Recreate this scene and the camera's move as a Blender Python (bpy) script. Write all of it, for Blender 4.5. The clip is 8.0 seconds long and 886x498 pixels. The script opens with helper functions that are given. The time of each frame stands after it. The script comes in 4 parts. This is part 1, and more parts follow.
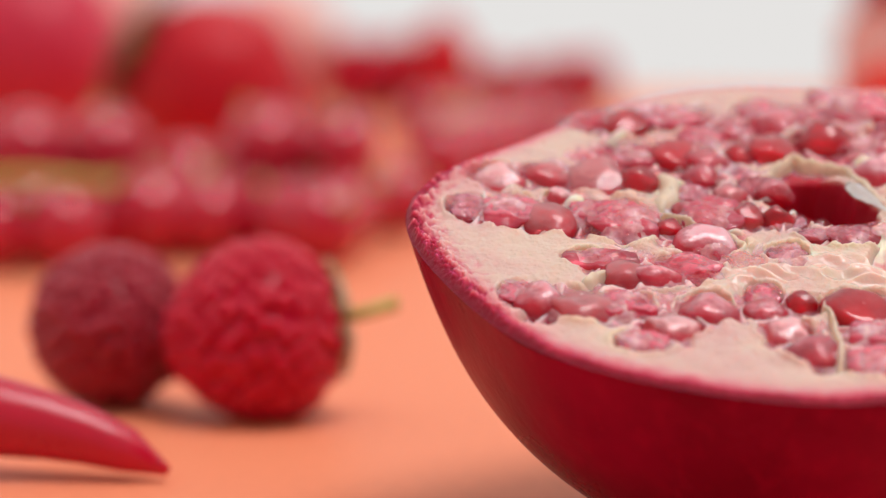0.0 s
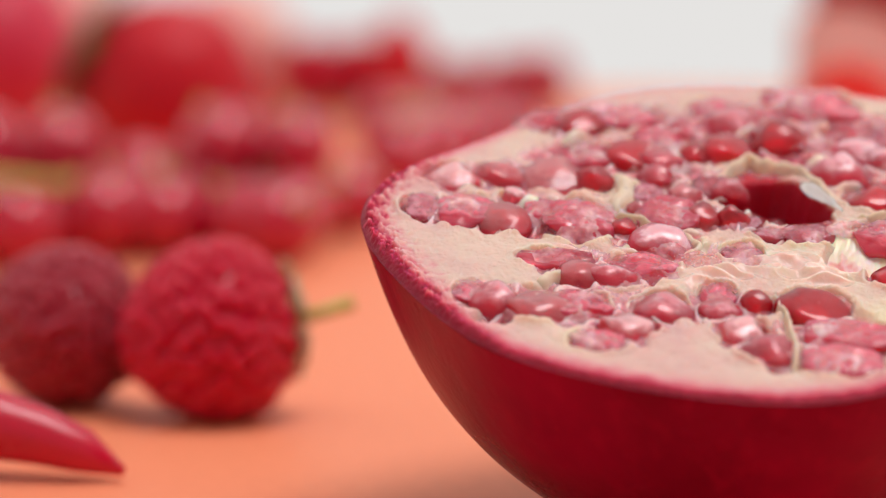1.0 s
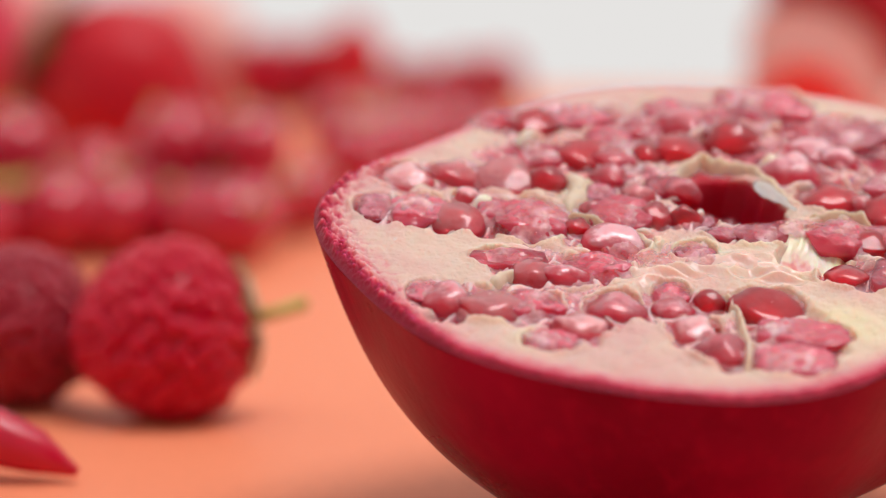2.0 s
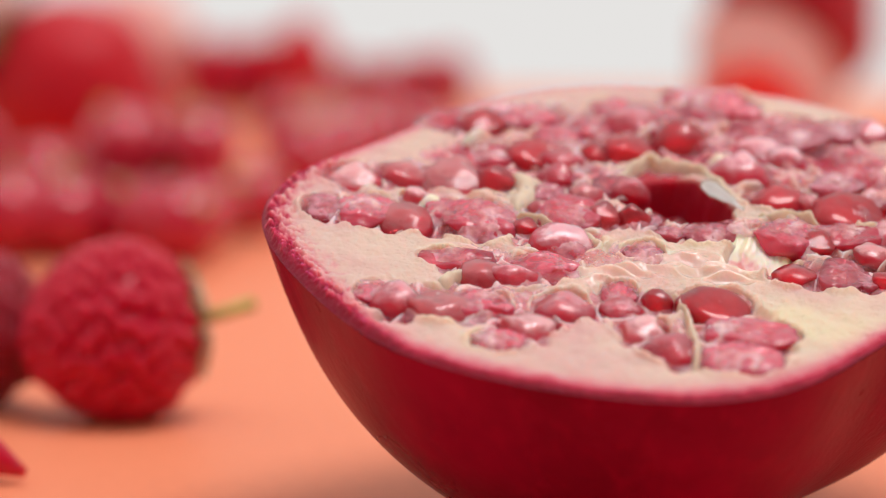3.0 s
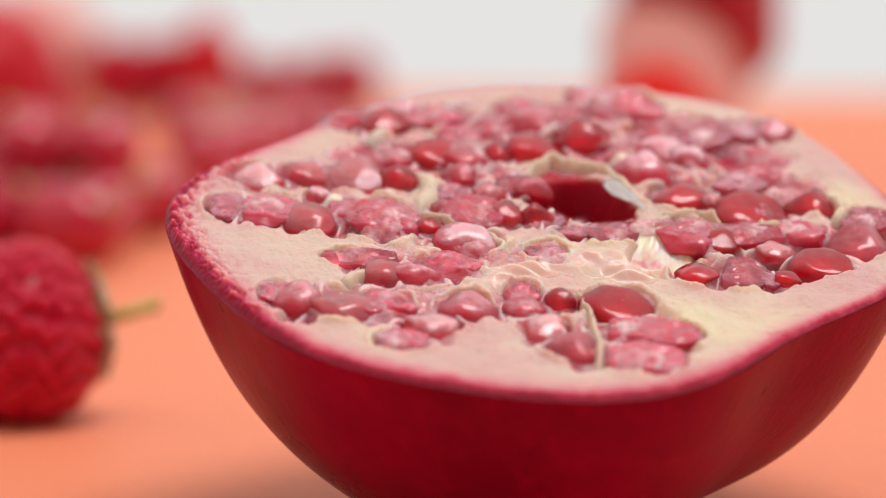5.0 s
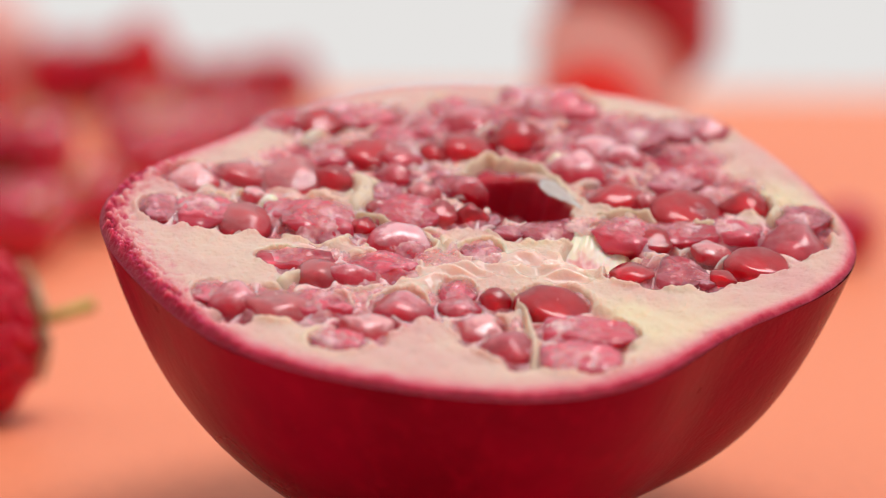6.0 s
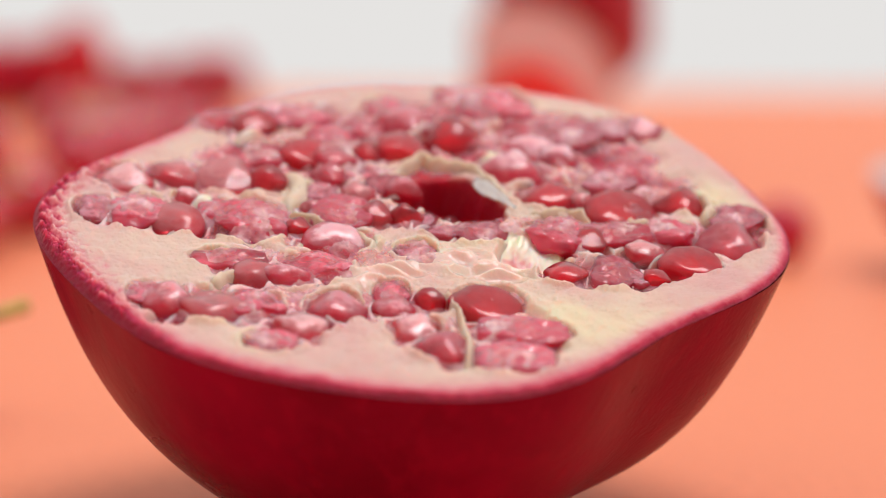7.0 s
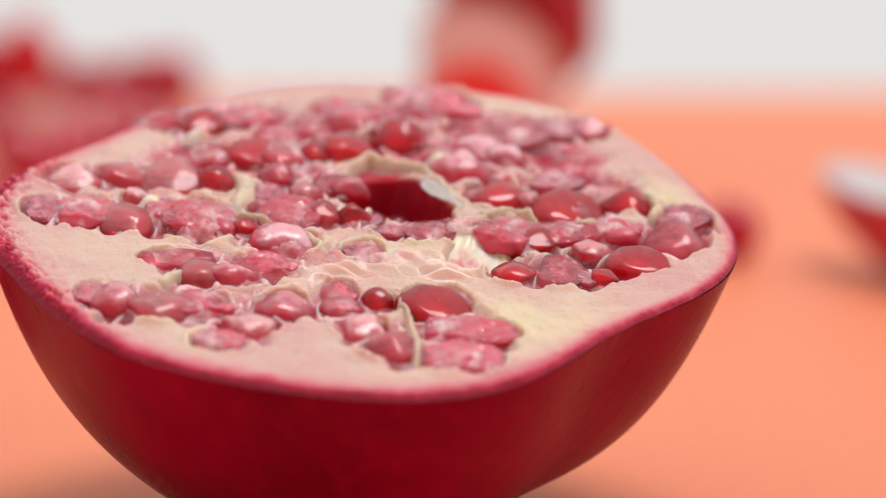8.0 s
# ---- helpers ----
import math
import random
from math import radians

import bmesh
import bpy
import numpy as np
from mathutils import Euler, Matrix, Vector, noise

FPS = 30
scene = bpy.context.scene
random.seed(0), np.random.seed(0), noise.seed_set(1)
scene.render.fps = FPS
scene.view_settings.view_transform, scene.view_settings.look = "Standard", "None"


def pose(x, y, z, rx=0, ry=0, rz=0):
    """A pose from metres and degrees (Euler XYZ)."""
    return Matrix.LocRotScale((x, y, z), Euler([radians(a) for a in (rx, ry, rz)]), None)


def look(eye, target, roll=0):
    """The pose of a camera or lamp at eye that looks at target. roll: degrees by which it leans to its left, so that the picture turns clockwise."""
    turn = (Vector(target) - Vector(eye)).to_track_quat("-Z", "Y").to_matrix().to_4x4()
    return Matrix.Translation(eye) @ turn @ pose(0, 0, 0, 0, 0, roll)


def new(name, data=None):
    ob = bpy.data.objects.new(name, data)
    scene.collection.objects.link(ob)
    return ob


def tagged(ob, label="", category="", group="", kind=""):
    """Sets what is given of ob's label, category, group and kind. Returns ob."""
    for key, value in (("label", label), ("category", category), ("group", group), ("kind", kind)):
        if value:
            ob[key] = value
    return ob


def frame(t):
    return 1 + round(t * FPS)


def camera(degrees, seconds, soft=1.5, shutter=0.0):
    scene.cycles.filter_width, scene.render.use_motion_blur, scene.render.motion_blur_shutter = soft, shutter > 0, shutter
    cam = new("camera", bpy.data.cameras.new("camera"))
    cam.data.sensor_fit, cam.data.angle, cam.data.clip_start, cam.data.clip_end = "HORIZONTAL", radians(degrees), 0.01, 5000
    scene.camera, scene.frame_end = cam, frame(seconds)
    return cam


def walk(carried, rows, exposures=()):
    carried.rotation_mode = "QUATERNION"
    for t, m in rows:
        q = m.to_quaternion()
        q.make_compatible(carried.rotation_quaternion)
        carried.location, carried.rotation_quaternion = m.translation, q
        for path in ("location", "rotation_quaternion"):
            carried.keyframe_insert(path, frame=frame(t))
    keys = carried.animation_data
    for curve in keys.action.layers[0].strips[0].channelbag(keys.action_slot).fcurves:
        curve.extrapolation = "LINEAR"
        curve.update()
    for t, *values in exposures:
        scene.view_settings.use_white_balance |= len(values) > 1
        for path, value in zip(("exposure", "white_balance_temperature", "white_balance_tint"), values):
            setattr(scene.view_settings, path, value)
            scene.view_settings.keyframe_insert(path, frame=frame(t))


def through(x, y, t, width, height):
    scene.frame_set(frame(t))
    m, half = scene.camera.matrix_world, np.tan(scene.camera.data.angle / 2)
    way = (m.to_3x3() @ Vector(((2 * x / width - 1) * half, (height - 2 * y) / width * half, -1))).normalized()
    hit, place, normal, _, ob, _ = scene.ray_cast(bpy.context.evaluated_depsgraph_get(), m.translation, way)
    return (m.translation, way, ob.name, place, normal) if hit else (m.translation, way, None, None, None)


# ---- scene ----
# ---------------------------------------------------------------- camera
# A macro lens on a tripod head: the head pans, the eye sits a little ahead of its axis.
EYE, AHEAD, DOWN, LEAN = 0.1069, 0.0274, 8.39, -0.122
PAN = [(0.0, -3.972), (0.5, -3.694), (1.0, -3.388), (1.5, -3.096), (3.0, -2.102), (3.5, -1.784), (4.0, -1.481),
       (4.5, -1.190), (6.0, 0.0), (6.5, 0.442), (7.0, 0.858), (7.5, 1.217), (8.0, 1.538)]
cam = camera(12.0, 8.0, soft=1.0)
cam.data.dof.use_dof = True
cam.data.dof.focus_distance = 0.491
cam.data.dof.aperture_fstop = 11.5


def eye_pose(degrees):
    a = radians(degrees)
    return pose(AHEAD * math.sin(a), AHEAD * math.cos(a), EYE, 90 - DOWN, LEAN, -degrees)


walk(cam, [(t, eye_pose(a)) for t, a in PAN], exposures=[(0.0, 0.0), (8.0, 0.0)])

# ---------------------------------------------------------------- light
world = bpy.data.worlds.new("world")
scene.world = world
world.use_nodes = True
sky_nodes, sky_links = world.node_tree.nodes, world.node_tree.links
sky_out = sky_nodes["Background"]
# A bright white studio backdrop beyond the table, fading towards the dim room in front.
sky_way, sky_split, sky_tone = sky_nodes.new("ShaderNodeTexCoord"), sky_nodes.new("ShaderNodeSeparateXYZ"), sky_nodes.new("ShaderNodeValToRGB")
sky_links.new(sky_way.outputs["Generated"], sky_split.inputs[0])
sky_turn = sky_nodes.new("ShaderNodeMapRange")
sky_turn.inputs["From Min"].default_value = -1.0
sky_links.new(sky_split.outputs["Y"], sky_turn.inputs[0])
sky_links.new(sky_turn.outputs[0], sky_tone.inputs[0])
sky_links.new(sky_tone.outputs["Color"], sky_out.inputs[0])
sky_tone.color_ramp.interpolation = "EASE"
sky_tone.color_ramp.elements[0].position, sky_tone.color_ramp.elements[0].color = 0.15, (0.40, 0.392, 0.385, 1)
sky_tone.color_ramp.elements[1].position, sky_tone.color_ramp.elements[1].color = 0.8, (0.79, 0.775, 0.76, 1)
side_tone = sky_tone.color_ramp.elements.new(0.5)
side_tone.color = (0.80, 0.785, 0.77, 1)
sky_out.inputs[1].default_value = 1.0

sun = new("sun", bpy.data.lights.new("sun", "SUN"))
sun.data.energy, sun.data.angle, sun.data.color = 1.88, radians(30), (1.0, 0.945, 0.965)
sun.matrix_world = look((0.25, 0.40, 1.0), (0, 0.5, 0))


# ---------------------------------------------------------------- materials
def material(name):
    m = bpy.data.materials.new(name)
    m.use_nodes = True
    return m, m.node_tree.nodes, m.node_tree.links, m.node_tree.nodes["Principled BSDF"]


def noise_node(nodes, links, scale, detail=4.0, rough=0.55, space="Object"):
    co = nodes.new("ShaderNodeTexCoord")
    n = nodes.new("ShaderNodeTexNoise")
    n.inputs["Scale"].default_value, n.inputs["Detail"].default_value, n.inputs["Roughness"].default_value = scale, detail, rough
    links.new(co.outputs[space], n.inputs["Vector"])
    return n.outputs["Fac"]


def ridge_node(nodes, links, scale, detail=3.0, stretch=(1, 1, 1)):
    """Creased noise: sharp ridges between smooth hollows."""
    co, n = nodes.new("ShaderNodeTexCoord"), nodes.new("ShaderNodeTexNoise")
    n.noise_type = "RIDGED_MULTIFRACTAL"
    n.inputs["Scale"].default_value, n.inputs["Detail"].default_value = scale, detail
    n.inputs["Distortion"].default_value = 0.6
    pull = nodes.new("ShaderNodeMapping")
    pull.inputs["Scale"].default_value = stretch
    links.new(co.outputs["Object"], pull.inputs["Vector"])
    links.new(pull.outputs[0], n.inputs["Vector"])
    return n.outputs["Fac"]


def ramp(nodes, links, fac, stops):
    r = nodes.new("ShaderNodeValToRGB")
    while len(r.color_ramp.elements) < len(stops):
        r.color_ramp.elements.new(0.5)
    for e, (at, c) in zip(r.color_ramp.elements, stops):
        e.position, e.color = at, (*c, 1)
    links.new(fac, r.inputs["Fac"])
    return r.outputs["Color"]


def mix(nodes, links, fac, a, b, kind="MIX"):
    m = nodes.new("ShaderNodeMix")
    m.data_type, m.blend_type = "RGBA", kind
    for socket, v in ((m.inputs["Factor"], fac), (m.inputs["A"], a), (m.inputs["B"], b)):
        if isinstance(v, bpy.types.NodeSocket):
            links.new(v, socket)
        else:
            socket.default_value = v if isinstance(v, (int, float)) else (*v, 1)
    return m.outputs["Result"]


def bump(nodes, links, bsdf, heights, distance):
    last = None
    for h, strength in heights:
        b = nodes.new("ShaderNodeBump")
        b.inputs["Strength"].default_value, b.inputs["Distance"].default_value = strength, distance
        links.new(h, b.inputs["Height"])
        if last:
            links.new(last, b.inputs["Normal"])
        last = b.outputs["Normal"]
    links.new(last, bsdf.inputs["Normal"])


def maths(nodes, links, op, a, b):
    m = nodes.new("ShaderNodeMath")
    m.operation, m.use_clamp = op, False
    for i, v in enumerate((a, b)):
        if isinstance(v, bpy.types.NodeSocket):
            links.new(v, m.inputs[i])
        else:
            m.inputs[i].default_value = v
    return m.outputs[0]


def attribute(nodes, name):
    a = nodes.new("ShaderNodeAttribute")
    a.attribute_name = name
    return a.outputs["Fac"]


def glossy_fruit(name, dark, light, scale, rough=0.3, relief=0.15, coat=0.0, sss=0.0, grain=900, depth=0.0004, shine=0.35, sheen=0.0):
    """A fruit skin: two tones in blotches, fine relief, varied gloss."""
    m, nodes, links, bsdf = material(name)
    blotch = noise_node(nodes, links, scale)
    fine = noise_node(nodes, links, grain, 3)
    links.new(mix(nodes, links, maths(nodes, links, "MULTIPLY", fine, 0.25),
                  ramp(nodes, links, blotch, [(0.3, dark), (0.7, light)]), light), bsdf.inputs["Base Color"])
    links.new(maths(nodes, links, "MULTIPLY_ADD", blotch, 0.25), bsdf.inputs["Roughness"])
    bsdf.inputs["Roughness"].links[0].from_node.inputs[2].default_value = rough - 0.12
    bsdf.inputs["Coat Weight"].default_value, bsdf.inputs["Coat Roughness"].default_value = coat, 0.06
    bsdf.inputs["Specular IOR Level"].default_value, bsdf.inputs["Sheen Weight"].default_value = shine, sheen
    bsdf.inputs["Sheen Roughness"].default_value = 0.4
    if sss:
        bsdf.inputs["Subsurface Weight"].default_value = sss
        bsdf.inputs["Subsurface Radius"].default_value = (1.0, 0.25, 0.2)
        bsdf.inputs["Subsurface Scale"].default_value = 0.003
    bump(nodes, links, bsdf, [(fine, relief), (blotch, relief)], depth)
    return m


def plain(name, colour, rough=0.6, scale=60, spread=0.12, relief=0.1, depth=0.0005, shine=0.5):
    m, nodes, links, bsdf = material(name)
    n = noise_node(nodes, links, scale, 6)
    lo, hi = [max(0, c * (1 - spread)) for c in colour], [min(1, c * (1 + spread)) for c in colour]
    links.new(ramp(nodes, links, n, [(0.3, lo), (0.7, hi)]), bsdf.inputs["Base Color"])
    bsdf.inputs["Roughness"].default_value, bsdf.inputs["Specular IOR Level"].default_value = rough, shine
    bump(nodes, links, bsdf, [(n, relief)], depth)
    return m


PAPER = plain("orange_paper", (0.82, 0.255, 0.131), 0.5, 420, 0.04, 0.04, 0.0002, 0.1)
FLOOR = plain("dark_floor", (0.05, 0.05, 0.05), 0.7, 6, 0.2)


def skin_material():
    """Pomegranate rind: crimson in soft blotches, faint streaks down from the rim, tiny pale specks."""
    m, nodes, links, bsdf = material("pomegranate_skin")
    co, stretch = nodes.new("ShaderNodeTexCoord"), nodes.new("ShaderNodeMapping")
    stretch.inputs["Scale"].default_value = (420, 420, 45)
    streak = nodes.new("ShaderNodeTexNoise")
    streak.inputs["Scale"].default_value, streak.inputs["Detail"].default_value = 1.0, 4.0
    links.new(co.outputs["Object"], stretch.inputs["Vector"])
    links.new(stretch.outputs[0], streak.inputs["Vector"])
    blotch, fine = noise_node(nodes, links, 45), noise_node(nodes, links, 1600, 2)
    tone = ramp(nodes, links, blotch, [(0.32, (0.16, 0.0002, 0.016)), (0.68, (0.29, 0.0004, 0.030))])
    tone = mix(nodes, links, ramp(nodes, links, streak.outputs["Fac"], [(0.52, (0, 0, 0)), (0.75, (0.4, 0.4, 0.4))]), tone, (0.36, 0.004, 0.034))
    tone = mix(nodes, links, ramp(nodes, links, fine, [(0.70, (0, 0, 0)), (0.78, (0.4, 0.4, 0.4))]), tone, (0.52, 0.03, 0.05))
    links.new(tone, bsdf.inputs["Base Color"])
    links.new(ramp(nodes, links, blotch, [(0.3, (0.22,) * 3), (0.7, (0.36,) * 3)]), bsdf.inputs["Roughness"])
    bsdf.inputs["Specular IOR Level"].default_value = 0.05
    bump(nodes, links, bsdf, [(streak.outputs["Fac"], 0.1), (fine, 0.1), (blotch, 0.35)], 0.0006)
    return m


SKIN = skin_material()


def aril_material(name, gel, tint, body, relief, top_sheen, pale, brim, torn_top=False):
    """Juicy flesh: clear tinted gel with a cloudy heart, wet; pale on its upper side with torn skin and a painted sheen
    of light.
    """
    m, nodes, links, bsdf = material(name)
    streak, info, co = noise_node(nodes, links, 1.2, 4, 0.6), nodes.new("ShaderNodeObjectInfo"), nodes.new("ShaderNodeTexCoord")
    up = nodes.new("ShaderNodeSeparateXYZ")
    links.new(co.outputs["Object"], up.inputs[0])
    crumb, vein, hair = noise_node(nodes, links, 1.3, 4, 0.6), ridge_node(nodes, links, 0.9, 2.0, (1, 1.9, 1)), ridge_node(nodes, links, 1.5, 2.5, (1, 2.4, 1))
    # Paleness rises with Z: reflected light on the tops, painted along with skin remnants.
    torn = maths(nodes, links, "ADD", up.outputs["Z"], maths(nodes, links, "MULTIPLY_ADD", crumb, 0.9))
    torn.node.inputs[1].links[0].from_node.inputs[2].default_value = -0.45
    cover = ramp(nodes, links, torn, [(brim, (0, 0, 0)), (brim + 0.4, (top_sheen, top_sheen, top_sheen))])
    cover = maths(nodes, links, "MULTIPLY", cover, ramp(nodes, links, info.outputs["Random"], [(0.1, (0.45,) * 3), (0.7, (1.0,) * 3)]))
    skin = ramp(nodes, links, maths(nodes, links, "MULTIPLY", maths(nodes, links, "ADD", vein, hair), 0.5) if torn_top else crumb,
                [(0.15, pale[0]), (0.6, pale[1]), (1.0, pale[2])])
    crease = ramp(nodes, links, hair, [(0.7, (0, 0, 0)), (1.0, (0.9,) * 3 if torn_top else (0.12,) * 3)])
    links.new(mix(nodes, links, crease, mix(nodes, links, cover, gel, skin), pale[2]), bsdf.inputs["Base Color"])
    cover = maths(nodes, links, "MAXIMUM", cover, maths(nodes, links, "MULTIPLY", crease, 0.8))
    bsdf.inputs["Roughness"].default_value = 0.3
    bsdf.inputs["Subsurface Weight"].default_value = 1.0
    bsdf.inputs["Subsurface Radius"].default_value, bsdf.inputs["Subsurface Scale"].default_value = (1.0, 0.3, 0.35), 0.0025
    bump(nodes, links, bsdf, [(streak, relief), (vein, 0.45 if torn_top else 0.06), (hair, 0.5 if torn_top else 0.04)], 0.0005)
    clear, jelly, wet, gleam, edge = (nodes.new("ShaderNode" + n) for n in ("BsdfTransparent", "MixShader", "BsdfGlossy", "MixShader", "Fresnel"))
    clear.inputs["Color"].default_value = (*tint, 1)
    cloud = maths(nodes, links, "ADD", maths(nodes, links, "MULTIPLY", streak, 0.5 * body), maths(nodes, links, "MULTIPLY", info.outputs["Random"], 0.5 * body))
    links.new(maths(nodes, links, "MAXIMUM", maths(nodes, links, "ADD", cloud, 0.4 * body), cover), jelly.inputs[0])
    links.new(clear.outputs[0], jelly.inputs[1])
    links.new(bsdf.outputs[0], jelly.inputs[2])
    wet.inputs["Roughness"].default_value = 0.04
    edge.inputs["IOR"].default_value = 1.55
    for node in (wet, edge):
        links.new(bsdf.inputs["Normal"].links[0].from_socket, node.inputs["Normal"])
    links.new(edge.outputs[0], gleam.inputs[0])
    links.new(jelly.outputs[0], gleam.inputs[1])
    links.new(wet.outputs[0], gleam.inputs[2])
    links.new(gleam.outputs[0], nodes["Material Output"].inputs["Surface"])
    return m


ROSE = ((0.90, 0.36, 0.42), (0.92, 0.58, 0.62), (0.98, 0.88, 0.90))
ARIL_RED = aril_material("aril_red", (0.88, 0.008, 0.04), (0.97, 0.13, 0.20), 0.30, 0.15, 0.32, ROSE, 0.55)
ARIL_PINK = aril_material("aril_pink", (0.92, 0.03, 0.09), (0.98, 0.24, 0.32), 0.48, 0.2, 0.9, ROSE, 0.45)
ARIL_PALE = aril_material("aril_pale", (0.93, 0.06, 0.10), (0.98, 0.32, 0.36), 0.55, 0.15, 0.9, ((0.91, 0.36, 0.38), (0.93, 0.54, 0.54), (0.97, 0.78, 0.77)), 0.35)
ARIL_CUT = aril_material("aril_cut", (0.92, 0.03, 0.10), (0.98, 0.26, 0.34), 0.5, 0.3, 0.8, ((0.84, 0.15, 0.22), (0.88, 0.46, 0.52), (0.98, 0.88, 0.91)), 0.05, True)
ARIL_GLASS = aril_material("aril_glass", (0.70, 0.05, 0.11), (0.94, 0.44, 0.50), 0.38, 0.35, 0.7, ((0.74, 0.30, 0.38), (0.90, 0.66, 0.71), (1.0, 0.96, 0.97)), 0.12, True)
KERNEL = plain("aril_kernel", (0.88, 0.32, 0.32), 0.5, 3, 0.15)


def film_material():
    """Thin torn membrane: whitish, wet, half clear, crumpled."""
    m, nodes, links, bsdf = material("membrane_film")
    fold, web, fine = noise_node(nodes, links, 300, 4, 0.6), ridge_node(nodes, links, 190, 1.2), noise_node(nodes, links, 1800, 3)
    crease = maths(nodes, links, "MULTIPLY", web, maths(nodes, links, "MULTIPLY", fold, 2.0))
    links.new(ramp(nodes, links, crease, [(0.25, (0.92, 0.50, 0.52)), (0.55, (0.98, 0.90, 0.90))]), bsdf.inputs["Base Color"])
    links.new(ramp(nodes, links, crease, [(0.22, (0.03, 0.03, 0.03)), (0.45, (0.2, 0.2, 0.2)), (0.75, (0.75, 0.75, 0.75))]), bsdf.inputs["Alpha"])
    bsdf.inputs["Roughness"].default_value = 0.06
    bump(nodes, links, bsdf, [(crease, 0.8), (fine, 0.06)], 0.0008)
    return m


FILM = film_material()


def web_material():
    """Moist inner skin between the arils: cloudy pinkish white with clear and rosy places, wet."""
    m, nodes, links, bsdf = material("membrane_web")
    cloud, wisp, vein = noise_node(nodes, links, 190, 3, 0.55), noise_node(nodes, links, 620, 3, 0.55), ridge_node(nodes, links, 300, 2.0)
    body = maths(nodes, links, "ADD", maths(nodes, links, "MULTIPLY", cloud, 0.7), maths(nodes, links, "MULTIPLY", wisp, 0.3))
    links.new(ramp(nodes, links, body, [(0.36, (0.78, 0.17, 0.23)), (0.50, (0.84, 0.36, 0.40)), (0.66, (0.91, 0.66, 0.66))]), bsdf.inputs["Base Color"])
    links.new(ramp(nodes, links, body, [(0.38, (0.04, 0.04, 0.04)), (0.52, (0.4, 0.4, 0.4)), (0.66, (0.8, 0.8, 0.8))]), bsdf.inputs["Alpha"])
    bsdf.inputs["Roughness"].default_value = 0.1
    bsdf.inputs["Subsurface Weight"].default_value, bsdf.inputs["Subsurface Scale"].default_value = 0.5, 0.001
    bump(nodes, links, bsdf, [(vein, 0.6), (wisp, 0.55)], 0.0006)
    return m


WEB = web_material()


def thin_material(name, colour, through, scale):
    """Thin pith that lets light pass."""
    m, nodes, links, bsdf = material(name)
    n = noise_node(nodes, links, scale, 5)
    tone = ramp(nodes, links, n, [(0.3, [c * 0.86 for c in colour]), (0.7, colour)])
    links.new(tone, bsdf.inputs["Base Color"])
    bsdf.inputs["Roughness"].default_value = 0.4
    bsdf.inputs["Subsurface Weight"].default_value, bsdf.inputs["Subsurface Scale"].default_value = 0.7, 0.0012
    bsdf.inputs["Subsurface Radius"].default_value = (1.0, 0.8, 0.6)
    glow, both = nodes.new("ShaderNodeBsdfTranslucent"), nodes.new("ShaderNodeMixShader")
    links.new(tone, glow.inputs["Color"])
    both.inputs[0].default_value = through
    links.new(bsdf.outputs[0], both.inputs[1])
    links.new(glow.outputs[0], both.inputs[2])
    links.new(both.outputs[0], nodes["Material Output"].inputs["Surface"])
    bump(nodes, links, bsdf, [(n, 0.4)], 0.0004)
    return m


MEMBRANE = thin_material("membrane_cream", (0.90, 0.71, 0.54), 0.2, 300)
FLAKE = thin_material("membrane_flake", (0.95, 0.93, 0.90), 0.1, 260)
SHRED = thin_material("membrane_shred", (0.90, 0.70, 0.64), 0.4, 500)


def streaked_material():
    """Stretched wet membrane: white threads over greenish cream, rose where juicy red shows through."""
    m, nodes, links, bsdf = material("streaked_membrane")
    co, stretch = nodes.new("ShaderNodeTexCoord"), nodes.new("ShaderNodeMapping")
    stretch.inputs["Scale"].default_value = (420, 170, 170)
    stretch.inputs["Rotation"].default_value = (0, 0, math.radians(20))
    thread = nodes.new("ShaderNodeTexNoise")
    thread.inputs["Scale"].default_value, thread.inputs["Detail"].default_value = 1.0, 5.0
    links.new(co.outputs["Object"], stretch.inputs["Vector"])
    links.new(stretch.outputs[0], thread.inputs["Vector"])
    patch = noise_node(nodes, links, 170, 3)
    tone = ramp(nodes, links, patch, [(0.36, (0.72, 0.26, 0.26)), (0.46, (0.82, 0.64, 0.50)), (0.6, (0.80, 0.72, 0.48))])
    tone = mix(nodes, links, ramp(nodes, links, thread.outputs["Fac"], [(0.46, (0, 0, 0)), (0.68, (0.7, 0.7, 0.7))]), tone, (0.95, 0.93, 0.88))
    links.new(tone, bsdf.inputs["Base Color"])
    bsdf.inputs["Roughness"].default_value = 0.22
    bsdf.inputs["Subsurface Weight"].default_value, bsdf.inputs["Subsurface Scale"].default_value = 0.4, 0.001
    bump(nodes, links, bsdf, [(thread.outputs["Fac"], 0.35)], 0.0005)
    return m


STREAKED = streaked_material()
RASPBERRY = glossy_fruit("raspberry_red", (0.48, 0.0005, 0.022), (0.62, 0.002, 0.038), 160, 0.3, 0.1, 0.0, 0.4, shine=0.3, sheen=0.08)
RASPBERRY_DARK = glossy_fruit("raspberry_dark", (0.26, 0.0008, 0.014), (0.40, 0.004, 0.028), 160, 0.34, 0.12, 0.0, 0.3, shine=0.35, sheen=0.22)
CURRANT = glossy_fruit("currant_red", (0.42, 0.0003, 0.022), (0.56, 0.001, 0.034), 60, 0.22, 0.05, 1.0, 0.0, shine=0.2)
STRAWBERRY = glossy_fruit("strawberry_red", (0.46, 0.003, 0.014), (0.60, 0.010, 0.022), 60, 0.38, 0.2, 0.0, 0.2, shine=0.25)
